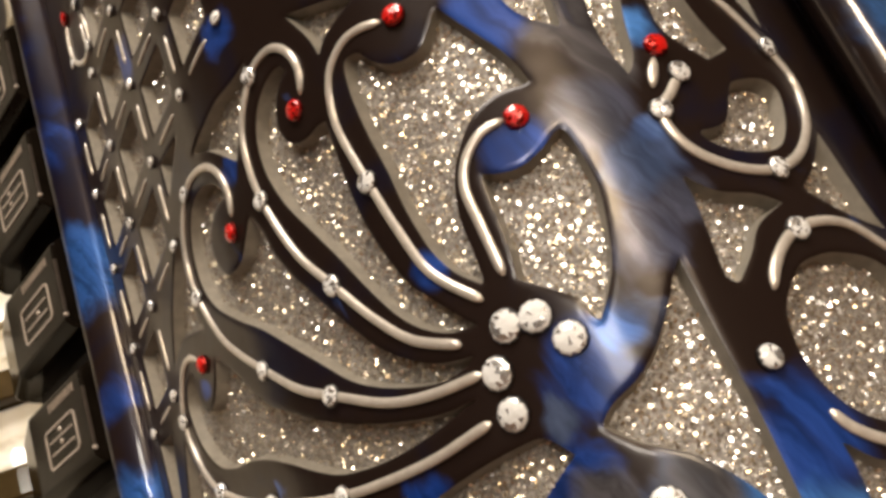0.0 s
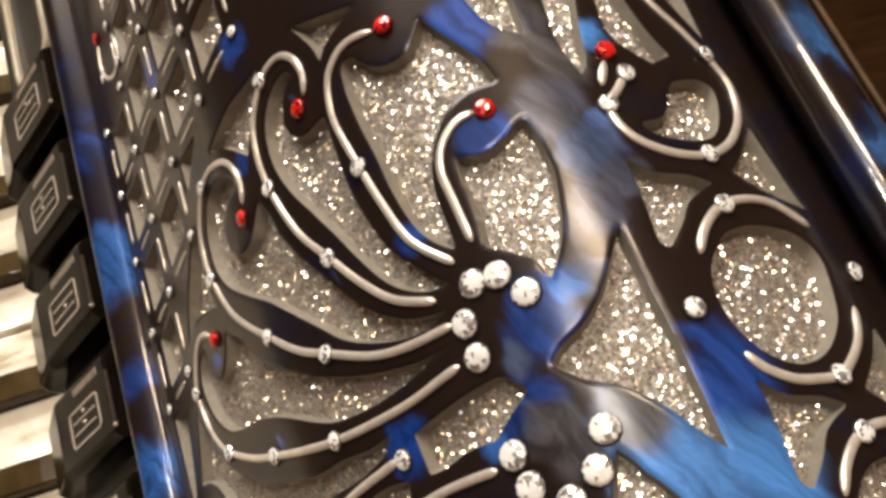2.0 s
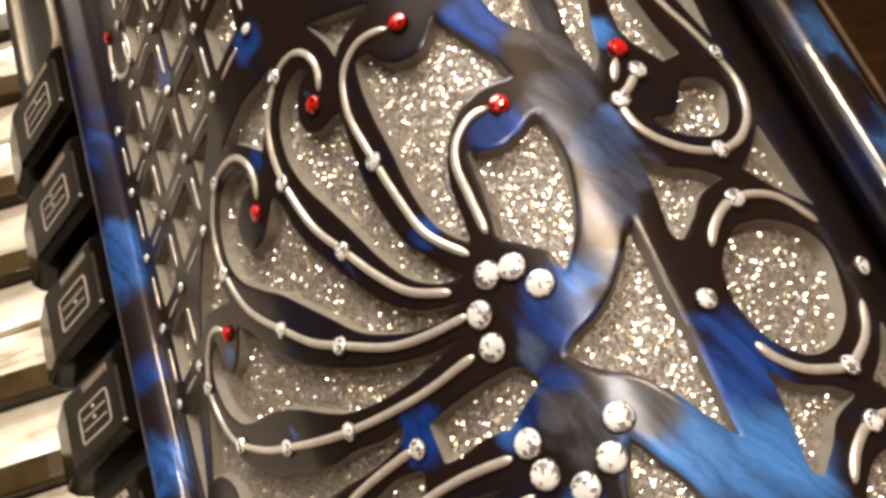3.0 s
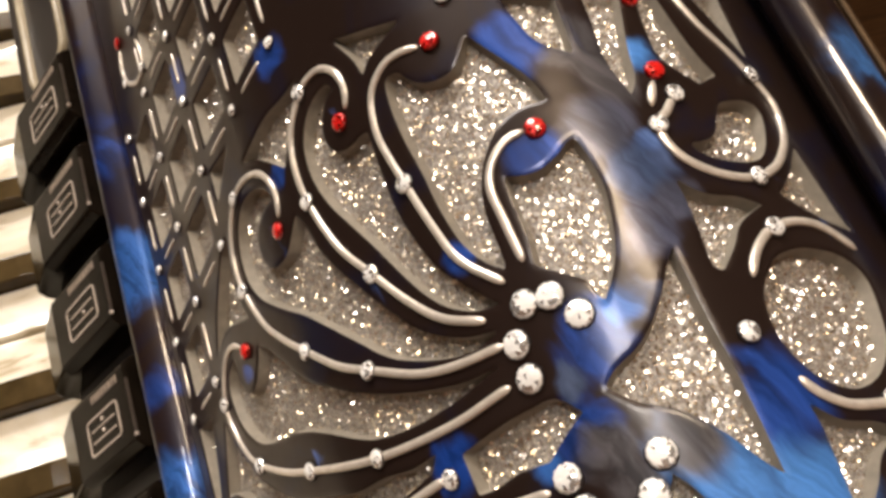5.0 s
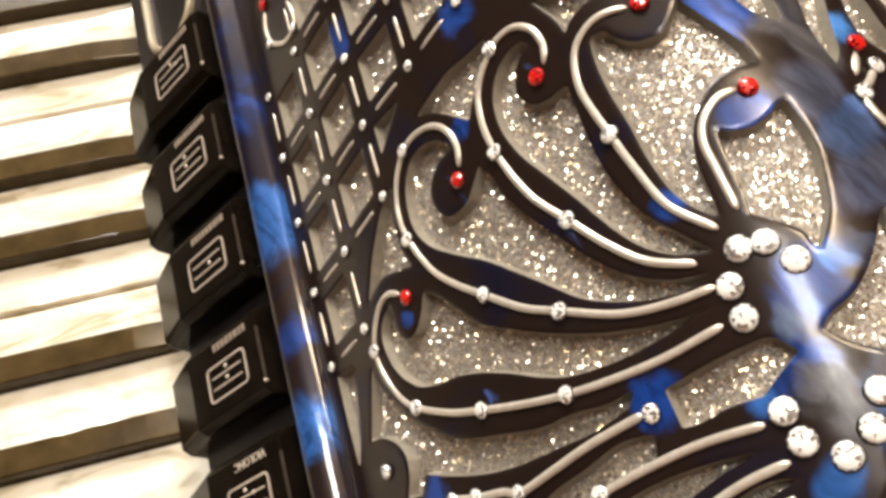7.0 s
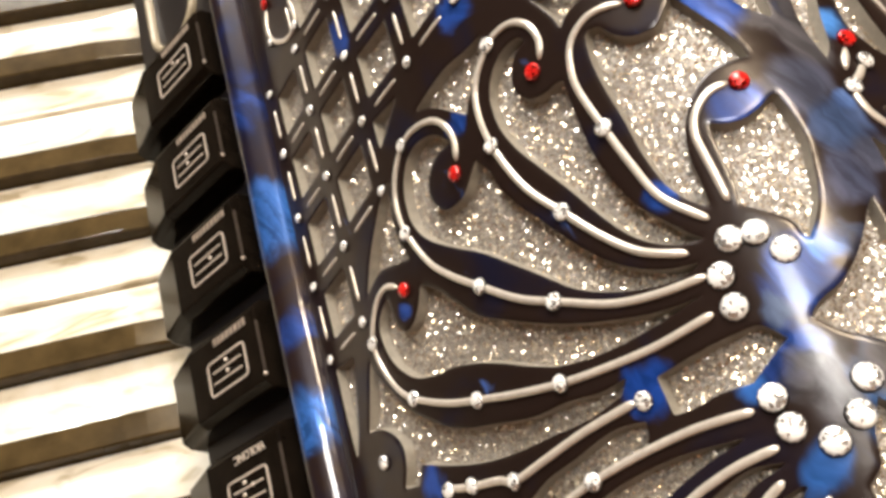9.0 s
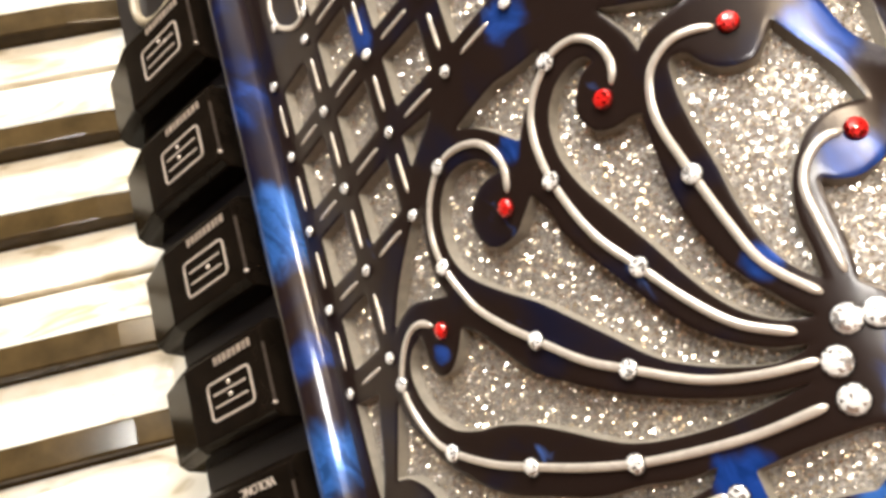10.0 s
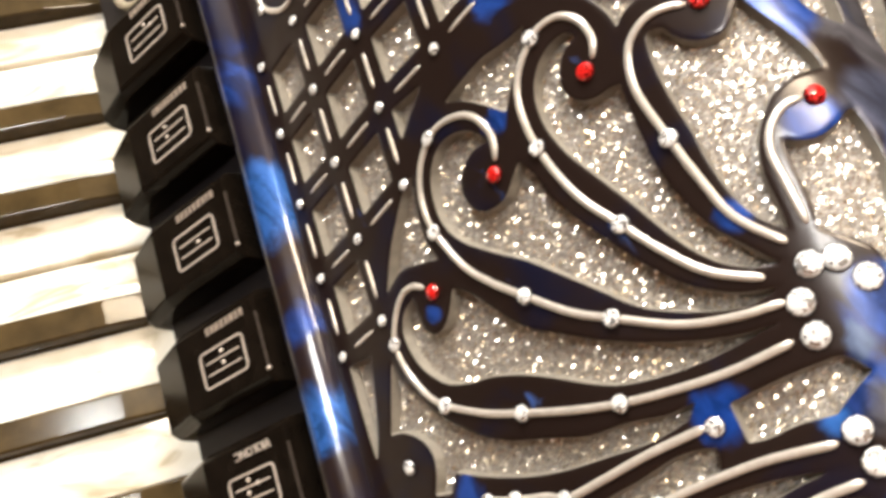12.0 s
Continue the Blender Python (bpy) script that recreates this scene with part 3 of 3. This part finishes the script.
for k, line in enumerate(PLUMES):
    tube("inlaid_line", line, 0.58, plate, M_INLAY)
    tube("inlaid_line", mirrored(line), 0.58, plate, M_INLAY)
SCROLLS = []
SCROLLS.append([(65.9, -39.1), (57.1, -39.9), (49.6, -41), (42.4, -41.8), (39.2, -40.7), (32.8, -39.7), (27.6, -38.4)])
SCROLLS.append([(112.9, -6), (110.7, -8.3), (108.7, -9.9), (108.9, -13), (110.7, -15.9), (114.4, -18.3), (118.8, -19.1), (123.3, -17.6), (127.4, -13.6), (129.2, -8.5), (127.5, -3.7), (125.4, 0.4), (122.7, 4.7), (120.7, 10.2)])
SCROLLS.append([(110.9, -3.7), (109.1, -7.1)])
SCROLLS.append([(110.9, -31.3), (112.5, -29), (114.7, -27.1), (117.1, -26), (120.7, -25.7), (124.8, -26.8), (129.3, -30.3)])
SCROLLS.append([(110.3, -43.4), (111.6, -45.5), (114.3, -47.5), (117, -48.3), (120.7, -48.6), (124.1, -47.1), (127.1, -44.7), (129.2, -41.3)])
SCROLLS.append([(8.2, 73.4), (7.0, 69.0), (8.6, 64.6), (13.4, 61.2), (17.6, 61.5), (18.4, 64.8), (17.4, 68.7)])
for line in SCROLLS:
    tube("inlaid_line", line, 0.62, plate, M_INLAY)
for line in SCROLLS[3:5]:
    tube("inlaid_line", raised(line, PITCH, 2.5), 0.62, plate, M_INLAY)


def stone_mesh(name, radius, mats, seed):
    """A round brilliant in a low cup: table, crown facets twice over, girdle; some facets are coloured darker for dark
    reflections.
    """
    bm, cut = bmesh.new(), random.Random(seed)
    rings, sides = [], 12
    for r, h, turn in ((1.12, -0.1, 0), (1.0, 0.16, 0), (0.84, 0.34, 0.5), (0.46, 0.46, 0)):
        rings.append([bm.verts.new((radius * r * math.cos((k + turn) * 2 * math.pi / sides), radius * r * math.sin((k + turn) * 2 * math.pi / sides), radius * h * cut.uniform(0.94, 1.06))) for k in range(sides)])
    made = []
    for k in range(sides):
        n = (k + 1) % sides
        made.append((bm.faces.new((rings[0][k], rings[0][n], rings[1][n], rings[1][k])), "cup", k))
        made.append((bm.faces.new((rings[1][k], rings[1][n], rings[2][k])), "girdle", k))
        made.append((bm.faces.new((rings[1][n], rings[2][n], rings[2][k])), "girdle", k))
        made.append((bm.faces.new((rings[2][k], rings[2][n], rings[3][n])), "crown", k))
        made.append((bm.faces.new((rings[2][k], rings[3][n], rings[3][k])), "crown", k))
    point = bm.verts.new((radius * cut.uniform(-0.1, 0.1), radius * cut.uniform(-0.1, 0.1), radius * 0.5))
    for k in range(sides):
        made.append((bm.faces.new((rings[3][k], rings[3][(k + 1) % sides], point)), "table", k))
    bm.faces.new(rings[0][::-1])
    bmesh.ops.recalc_face_normals(bm, faces=bm.faces[:])
    # one sector gets most of the facets painted as dark reflections
    lean = cut.randrange(sides)
    for f, where, k in made:
        near = min((k - lean) % sides, (lean - k) % sides)
        dark = {"cup": 0, "girdle": 0.25, "crown": 0.7 if near < 3 else 0.15, "table": 0.55 if near < 2 else 0.08}[where]
        f.material_index = 2 if where == "cup" else 1 if cut.random() < dark else 0
    me = bpy.data.meshes.new(name)
    bm.to_mesh(me)
    bm.free()
    for one in mats:
        me.materials.append(one)
    return me


CLEAR = (M_STONE, M_DARK_FACET, M_CUP)
BIG, MID, SMALL = ([stone_mesh("rhinestone", r, CLEAR, k + seed) for k in range(4)] for r, seed in ((0.00168, 10), (0.00126, 20), (0.00098, 30)))
RED = [stone_mesh("red_stone", 0.0013, (M_RED, M_RED_DARK_FACET, M_RED_DARK_FACET), k + 40) for k in range(3)]
rnd = random.Random(4)


def stone(cuts, s, z, lift=0.3):
    mesh = rnd.choice(cuts)
    ob = new(mesh.name.split(".")[0], mesh)
    ob.parent = plate
    tilt = pose(0, 0, 0, rnd.uniform(-7, 7), rnd.uniform(-7, 7), rnd.uniform(0, 360))
    ob.matrix_basis = frame_at(s, z, lift) @ tilt
    return ob


HUB = [(85.2, -25.3), (88.3, -25.7), (90.6, -29), (82.6, -29.2), (82.6, -33.4)]
HUB_LOW = [(82.5, -44.9), (83.1, -48.7), (86.8, -51.6), (90.5, -49.7), (92.8, -46.1)]
for q in HUB + HUB_LOW:
    stone(BIG, q[0], q[1], 0.1)
ON_LINES = [(63.1, 20.4), (58, 5), (65.5, -10.8), (76, -3.4), (39.4, 17.2), (34.2, 3.1), (47.5, -13.5), (59.5, -21.8), (17.2, -9.5), (24.8, -22.6), (39.8, -28.6), (56.2, -32.6), (67.2, -39.4), (11.7, -29.1)]
for q in ON_LINES:
    stone(MID, q[0], q[1])
    if q[1] > -38:
        stone(MID, q[0], -78.8 - q[1])
for q in [(112.9, -6), (108.7, -9.9), (118.8, -19.1), (127.5, -3.7), (117.1, -26), (107.1, -37.2), (133.2, -36.9), (120.7, -48.6), (119.6, -55)]:
    stone(MID, q[0], q[1])
for q in [(27.5, -38.6), (33.2, -39.6), (42.4, -41.8)]:
    stone(MID, q[0], q[1])
REDS = [(86.5, 12.3), (68.9, 11.2), (49.6, 5.2), (29.8, -5.3), (94.4, -5.6), (111.8, -2.2)]
for q in REDS:
    stone(RED, q[0], q[1])
for q in REDS[:5]:
    stone(RED, q[0], -78.8 - q[1])
for q in [(7.4, 65.3), (17.8, 61.4)]:
    stone(SMALL, *q)
stone(RED, 8.4, 75.0)
stone(MID, 90.4, 17.7)
stone(RED, 113.6, 9.5)
for c, r in KNOTS:
    if c == 0 and r in (4, 5):
        continue
    stone(SMALL, *knot(c, r))
    for dc, dr in ((1, 0), (0, 1)):
        if (c + dc, r + dr) in KNOTS and not (c == 0 and r >= 3):
            a, b = np.array(knot(c, r)), np.array(knot(c + dc, r + dr))
            tube("lattice_inlay", [tuple(a + (b - a) * 0.27), tuple(a + (b - a) * 0.5), tuple(a + (b - a) * 0.73)], 0.4, plate, M_INLAY, 0.05)


# ---- rails ----
def rail(name, cx, cy, rx, ry, turn, z_lo, z_hi, mat, label, n=28, square=2.0):
    bm, rings = bmesh.new(), []
    ca, sa = math.cos(radians(turn)), math.sin(radians(turn))
    for z in np.arange(z_lo, z_hi + 1e-6, 0.01):
        ring = []
        for a in np.arange(n) / n * 2 * math.pi:
            c, d = math.cos(a), math.sin(a)
            u, v = rx * math.copysign(abs(c) ** (2 / square), c), ry * math.copysign(abs(d) ** (2 / square), d)
            ring.append((cx + ca * u - sa * v, cy + sa * u + ca * v, z))
        rings.append(ring)
    loft(bm, rings)
    return link(name, bm, mat, accordion, label)


rail("keyboard_rail", -0.0417, 0.0755, 0.0044, 0.0044, -6, 0.78, 1.22, M_RAIL, "deep blue pearl celluloid moulding beside the keyboard", 40, 2.8)
rail("bellows_rail", 0.0690, 0.0128, 0.0062, 0.0042, 42, 0.78, 1.22, M_EDGE_RAIL, "deep blue pearl celluloid moulding at the bellows edge")


# ---- keyboard: keys run along x, their tops face -y ----
WHITE = 0.0205
FRONT = 0.1405


def white_key(z_lo, z_hi):
    bm = bmesh.new()
    box(bm, (-0.215, FRONT, z_lo + 0.0004), (-0.06, FRONT + 0.012, z_hi - 0.0004))
    bevel(bm, 0.0012, 2)
    return link("white_key", bm, M_PEARL, accordion, "")


def black_key(zc):
    bm, rings = bmesh.new(), []
    for x, top in ((-0.15, 0.001), (-0.147, -0.0048), (-0.0853, -0.0048), (-0.062, -0.0018)):
        half = [(-0.0047, 0.004), (-0.0047, -0.0002), (-0.0041, -0.0007), (-0.0037, top + 0.0004), (-0.0033, top)]
        rings.append([(x, FRONT + h, zc + w) for w, h in half] + [(x, FRONT + h, zc - w) for w, h in reversed(half)])
    loft(bm, rings)
    bevel(bm, 0.0003, 2, 0.15)
    return link("black_key", bm, M_KEY, accordion, "", False)


C_SHARP = 1.0958
for octave in range(-2, 2):
    base = C_SHARP + octave * WHITE * 7
    lines = [base + WHITE * 1.0 - k * WHITE for k in range(8)]
    for k in range(7):
        if 0.78 < lines[k + 1] - WHITE * 0.1 and lines[k] - WHITE * 0.1 < 1.222:
            white_key(lines[k + 1] - WHITE * 0.1, lines[k] - WHITE * 0.1)
    for off in (0.0, 0.0248, 0.0598, 0.084, 0.1082):
        if 0.79 < base - off < 1.215:
            black_key(base - off)

bm = bmesh.new()
box(bm, (-0.2, FRONT + 0.0125, 0.78), (-0.05, FRONT + 0.03, 1.22))
link("key_bed", bm, M_FELT, accordion, "dark felt-lined key bed", False)

# ---- register switches ----
LONG = Vector((-0.67, 0.742, 0))
OUT = Vector((-0.742, -0.67, 0))
bm = bmesh.new()
a = Vector((-0.0455, 0.083, 0)) - OUT * 0.002
quad = [a - LONG * 0.003, a + LONG * 0.036, a + LONG * 0.036 - OUT * 0.012, a - LONG * 0.003 - OUT * 0.012]
loft(bm, [[(q.x, q.y, z) for q in quad] for z in (0.78, 1.22)])
link("switch_panel", bm, M_PANEL, accordion, "dark grey panel under the register switches", False)


def register_switch(zc, dots, word=""):
    """A black rocker: a face with a framed sign, bevelled edges and a nose towards the keys."""
    org = Vector((-0.0583, 0.089, zc))

    def at_(l, z, o):
        p = org + LONG * l + OUT * o
        return (p.x, p.y, p.z + z)

    bm = bmesh.new()
    rings = []
    for l, zl, zh, o in ((-0.012, -0.0094, 0.0098, 0.0), (0.0135, -0.0094, 0.0098, 0.0), (0.026, -0.0096, 0.0088, -0.0032)):
        rings.append([at_(l, zl - 0.001, -0.011), at_(l, zl, o - 0.002), at_(l, zl + 0.0015, o), at_(l, zh - 0.0015, o), at_(l, zh, o - 0.002), at_(l, zh + 0.001, -0.011)])
    loft(bm, rings)
    bevel(bm, 0.0006, 2, 0.3)
    ob = link("register_switch", bm, M_BLACK, accordion, "black plastic register switch with a framed dot sign", False)
    # frame of the sign
    bm = bmesh.new()
    n, w, hh, r = 5, 0.0068, 0.0036, 0.001
    pts = []
    for cx, cy, a0 in ((w - r, hh - r, 0), (-w + r, hh - r, 90), (-w + r, -hh + r, 180), (w - r, -hh + r, 270)):
        for k in range(n):
            a = radians(a0 + 90 * k / (n - 1))
            pts.append((cx + r * math.cos(a), cy + r * math.sin(a) - 0.001, math.cos(a), math.sin(a)))
    rings = []
    for x, y, nx, ny in pts + pts[:1]:
        rings.append([at_(x + nx * d, y + ny * d, o) for d, o in ((-0.00022, -0.0002), (-0.00022, 0.00022), (0.00022, 0.00022), (0.00022, -0.0002))])
    loft(bm, rings, True, False)
    link("sign_frame", bm, M_MARK, ob, "", False)
    for y in (-0.0022, 0.0002):
        bm = bmesh.new()
        loft(bm, [[at_(x, y + d, o) for d, o in ((-0.00018, -0.0002), (-0.00018, 0.0002), (0.00018, 0.0002), (0.00018, -0.0002))] for x in (-0.0052, 0.0052)])
        link("sign_bar", bm, M_MARK, ob, "", False)
    for x, y in dots:
        bm = bmesh.new()
        rings = []
        for r, o in ((0.0005, -0.0002), (0.0005, 0.0002), (0.0003, 0.0004)):
            rings.append([at_(x + r * math.cos(a), y - 0.001 + r * math.sin(a), o) for a in np.arange(8) * math.pi / 4])
        loft(bm, rings)
        link("sign_dot", bm, M_MARK, ob, "", False)
    # lettering above the sign, upside down for who faces the front; words that cannot be read are bars
    if word:
        data = bpy.data.curves.new("lettering", "FONT")
        data.body, data.size, data.align_x, data.align_y, data.extrude = word, 0.0024, "CENTER", "CENTER", 0.00012
        made = bpy.data.objects.new("lettering", data)
        scene.collection.objects.link(made)
        bpy.context.view_layer.update()
        me = bpy.data.meshes.new_from_object(made.evaluated_get(bpy.context.evaluated_depsgraph_get()))
        bpy.data.objects.remove(made)
        c = Vector(at_(-0.002, 0.0064, 0.0001))
        me.transform(Matrix(((LONG.x, 0, OUT.x, c.x), (LONG.y, 0, OUT.y, c.y), (0, -1, 0, c.z), (0, 0, 0, 1))))
        link_mesh("lettering", me, M_MARK, ob, "pale engraved word VIOLONC", False)
    else:
        x = -0.0085
        while x < 0.0035:
            wide = rnd.uniform(0.0008, 0.0012)
            bm = bmesh.new()
            loft(bm, [[at_(q, 0.0064 + d, o) for d, o in ((-0.0008, -0.0002), (-0.0008, 0.00012), (0.0008, 0.00012), (0.0008, -0.0002))] for q in (x, x + wide)])
            link("lettering_bar", bm, M_MARK_DIM, ob, "", False)
            x += wide + 0.00045
    # bright groove at the rail end
    bm = bmesh.new()
    loft(bm, [[at_(-0.0119 + d, z, o) for d, o in ((-0.00016, -0.0004), (-0.00016, 0.00012), (0.0001, 0.00012), (0.0001, -0.0004))] for z in (-0.0062, 0.005)])
    link("edge_trim", bm, M_GROOVE, ob, "", False)
    # small bright dot at the lower end of the line
    bm = bmesh.new()
    loft(bm, [[at_(-0.0119 + q * math.cos(a), -0.0066 + q * math.sin(a), o) for a in np.arange(8) * math.pi / 4] for q, o in ((0.0004, -0.0004), (0.0004, 0.0001), (0.0002, 0.0003))])
    link("edge_pin", bm, M_MARK, ob, "bright dot at the rim", False)
    return ob


SIGNS = [[(-0.001, 0)], [(0, 0.0024), (0, 0)], [(0.001, 0.0024), (-0.0016, 0.0012), (0.0016, 0)], [(0, 0.0024), (0, 0), (0.002, -0.0006)], [(0, 0.0024), (-0.0022, 0.0012)], [(0.001, 0), (0.001, 0.0024)]]
for k in range(-2, 6):
    register_switch(1.0306 - 0.0259 * k, SIGNS[k % 6], "VIOLONC" if k == 2 else "")


def recess_trim(l_mid, z_low, wide, tall, thick):
    """The pale lip of a dark round-bottomed recess above the topmost switch."""
    def at_(l, z, o):
        q = Vector((-0.0583, 0.089, z_low)) + LONG * l + OUT * o
        return (q.x, q.y, q.z + z)

    path = [(l_mid + wide * math.cos(a), wide * 0.8 * (1 + math.sin(a))) for a in np.radians(np.arange(180, 361, 15))]
    path = [(path[0][0], tall)] + path + [(path[-1][0], tall)]
    bm, rings = bmesh.new(), []
    for k, (l, z) in enumerate(path):
        a, b = np.array(path[max(0, k - 1)]), np.array(path[min(len(path) - 1, k + 1)])
        t = (b - a) / np.linalg.norm(b - a)
        rings.append([at_(l - t[1] * d, z + t[0] * d, o) for d, o in ((-thick, -0.0085), (-thick, -0.0062), (-thick * 0.4, -0.0056), (thick * 0.4, -0.0056), (thick, -0.0062), (thick, -0.0085))])
    loft(bm, rings)
    return link("recess_trim", bm, M_LIP, accordion, "pale celluloid lip round a dark recess")


recess_trim(0.0058, 1.0972, 0.0095, 0.1, 0.001)

# ---- body behind the grille ----
bm = bmesh.new()
rim = [tuple(skin(s, 0, -3.4)[:2]) for s in np.arange(-2, 149, 5)]
rim += [(0.08, 0.05), (0.08, 0.15), (-0.05, 0.15), (-0.05, 0.095)]
loft(bm, [[(x, y, z) for x, y in rim] for z in (0.775, 1.225)])
link("treble_body", bm, M_PLATE, accordion, "dark pearl celluloid treble case", False)
bm = bmesh.new()
rim = [tuple(skin(s, 0, -0.3)[:2]) for s in np.arange(138, 149, 2)] + [(0.0745, 0.019), (0.0765, 0.03)] + [tuple(skin(s, 0, -3.2)[:2]) for s in np.arange(149, 137.5, -2)]
loft(bm, [[(x, y, z) for x, y in rim] for z in (0.78, 1.22)])
link("edge_band", bm, M_PLATE, accordion, "dark band between grille and moulding", False)
rail("brass_strip", 0.0766, 0.0145, 0.0006, 0.0006, 0, 0.78, 1.22, M_BRASS, "thin brass strip along the moulding", 10)

# ---- the room ----
def slab(name, lo, hi, mat, label, category, kind="structure"):
    bm = bmesh.new()
    box(bm, lo, hi)
    return tagged(link(name, bm, mat, None, "", False), label, category, "", kind)


slab("floor", (-3, -3.2, -0.1), (3, 2.6, 0), M_FLOOR, "brown wooden floor of the room", "floor")
slab("ceiling", (-3, -3.2, 2.5), (3, 2.6, 2.6), M_CEIL, "brown painted ceiling of the room", "ceiling")
slab("wall_north", (-3, 2.5, 0), (3, 2.6, 2.5), M_WOOD, "dark brown panelled wall behind the accordion", "wall")
slab("wall_south", (-3, -3.2, 0), (3, -3.1, 2.5), M_WALL, "warm brown painted wall carrying lit lamps", "wall")
# out of view; its dark colour only holds down what grille and switches reflect
slab("wall_west", (-3.1, -3.2, 0), (-3, 2.6, 2.5), M_DIMMED_WOOD, "unseen side wall, nearly black to dim reflections in the grille", "wall")
slab("wall_east", (3, -3.2, 0), (3.1, 2.6, 2.5), M_WOOD, "dark brown panelled side wall of the room", "wall")

table = new("table")
tagged(table, "walnut table carrying the accordion", "table")
bm = bmesh.new()
box(bm, (-0.7, -0.2, 0.735), (0.7, 0.6, 0.775))
bevel(bm, 0.006, 3)
link("tabletop", bm, M_TABLE, table)
for x in (-0.62, 0.62):
    for y in (-0.14, 0.54):
        bm = bmesh.new()
        loft(bm, [[(x + d * w, y + e * w, z) for d, e in ((-1, -1), (1, -1), (1, 1), (-1, 1))] for z, w in ((0, 0.02), (0.7, 0.032), (0.736, 0.032))])
        bevel(bm, 0.004, 2)
        link("leg", bm, M_TABLE, table)

for place in TUBES:
    bm = bmesh.new()
    box(bm, (place[0] - 0.085, -3.1, place[2] - 0.27), (place[0] + 0.085, place[1] + 0.03, place[2] + 0.27))
    bevel(bm, 0.008, 2)
    tagged(link("wall_lamp", bm, M_GLOW, None), "lit upright tube lamp on the brown wall", "lamp", "tube lamps")
bm = bmesh.new()
box(bm, (PANEL[0] - 0.4, -3.1, PANEL[2] - 0.27), (PANEL[0] + 0.4, PANEL[1] + 0.03, PANEL[2] + 0.27))
bevel(bm, 0.01, 2)
tagged(link("panel_lamp", bm, M_GLOW, None), "large lit warm panel lamp on the brown wall", "lamp")
# unseen body added for the overhead fill light
bm = bmesh.new()
box(bm, (-0.75, -1.2, 2.455), (0.35, -0.6, 2.5))
bevel(bm, 0.01, 2)
tagged(link("ceiling_lamp", bm, M_GLOW, None), "unseen flat fill lamp added on the ceiling", "lamp")
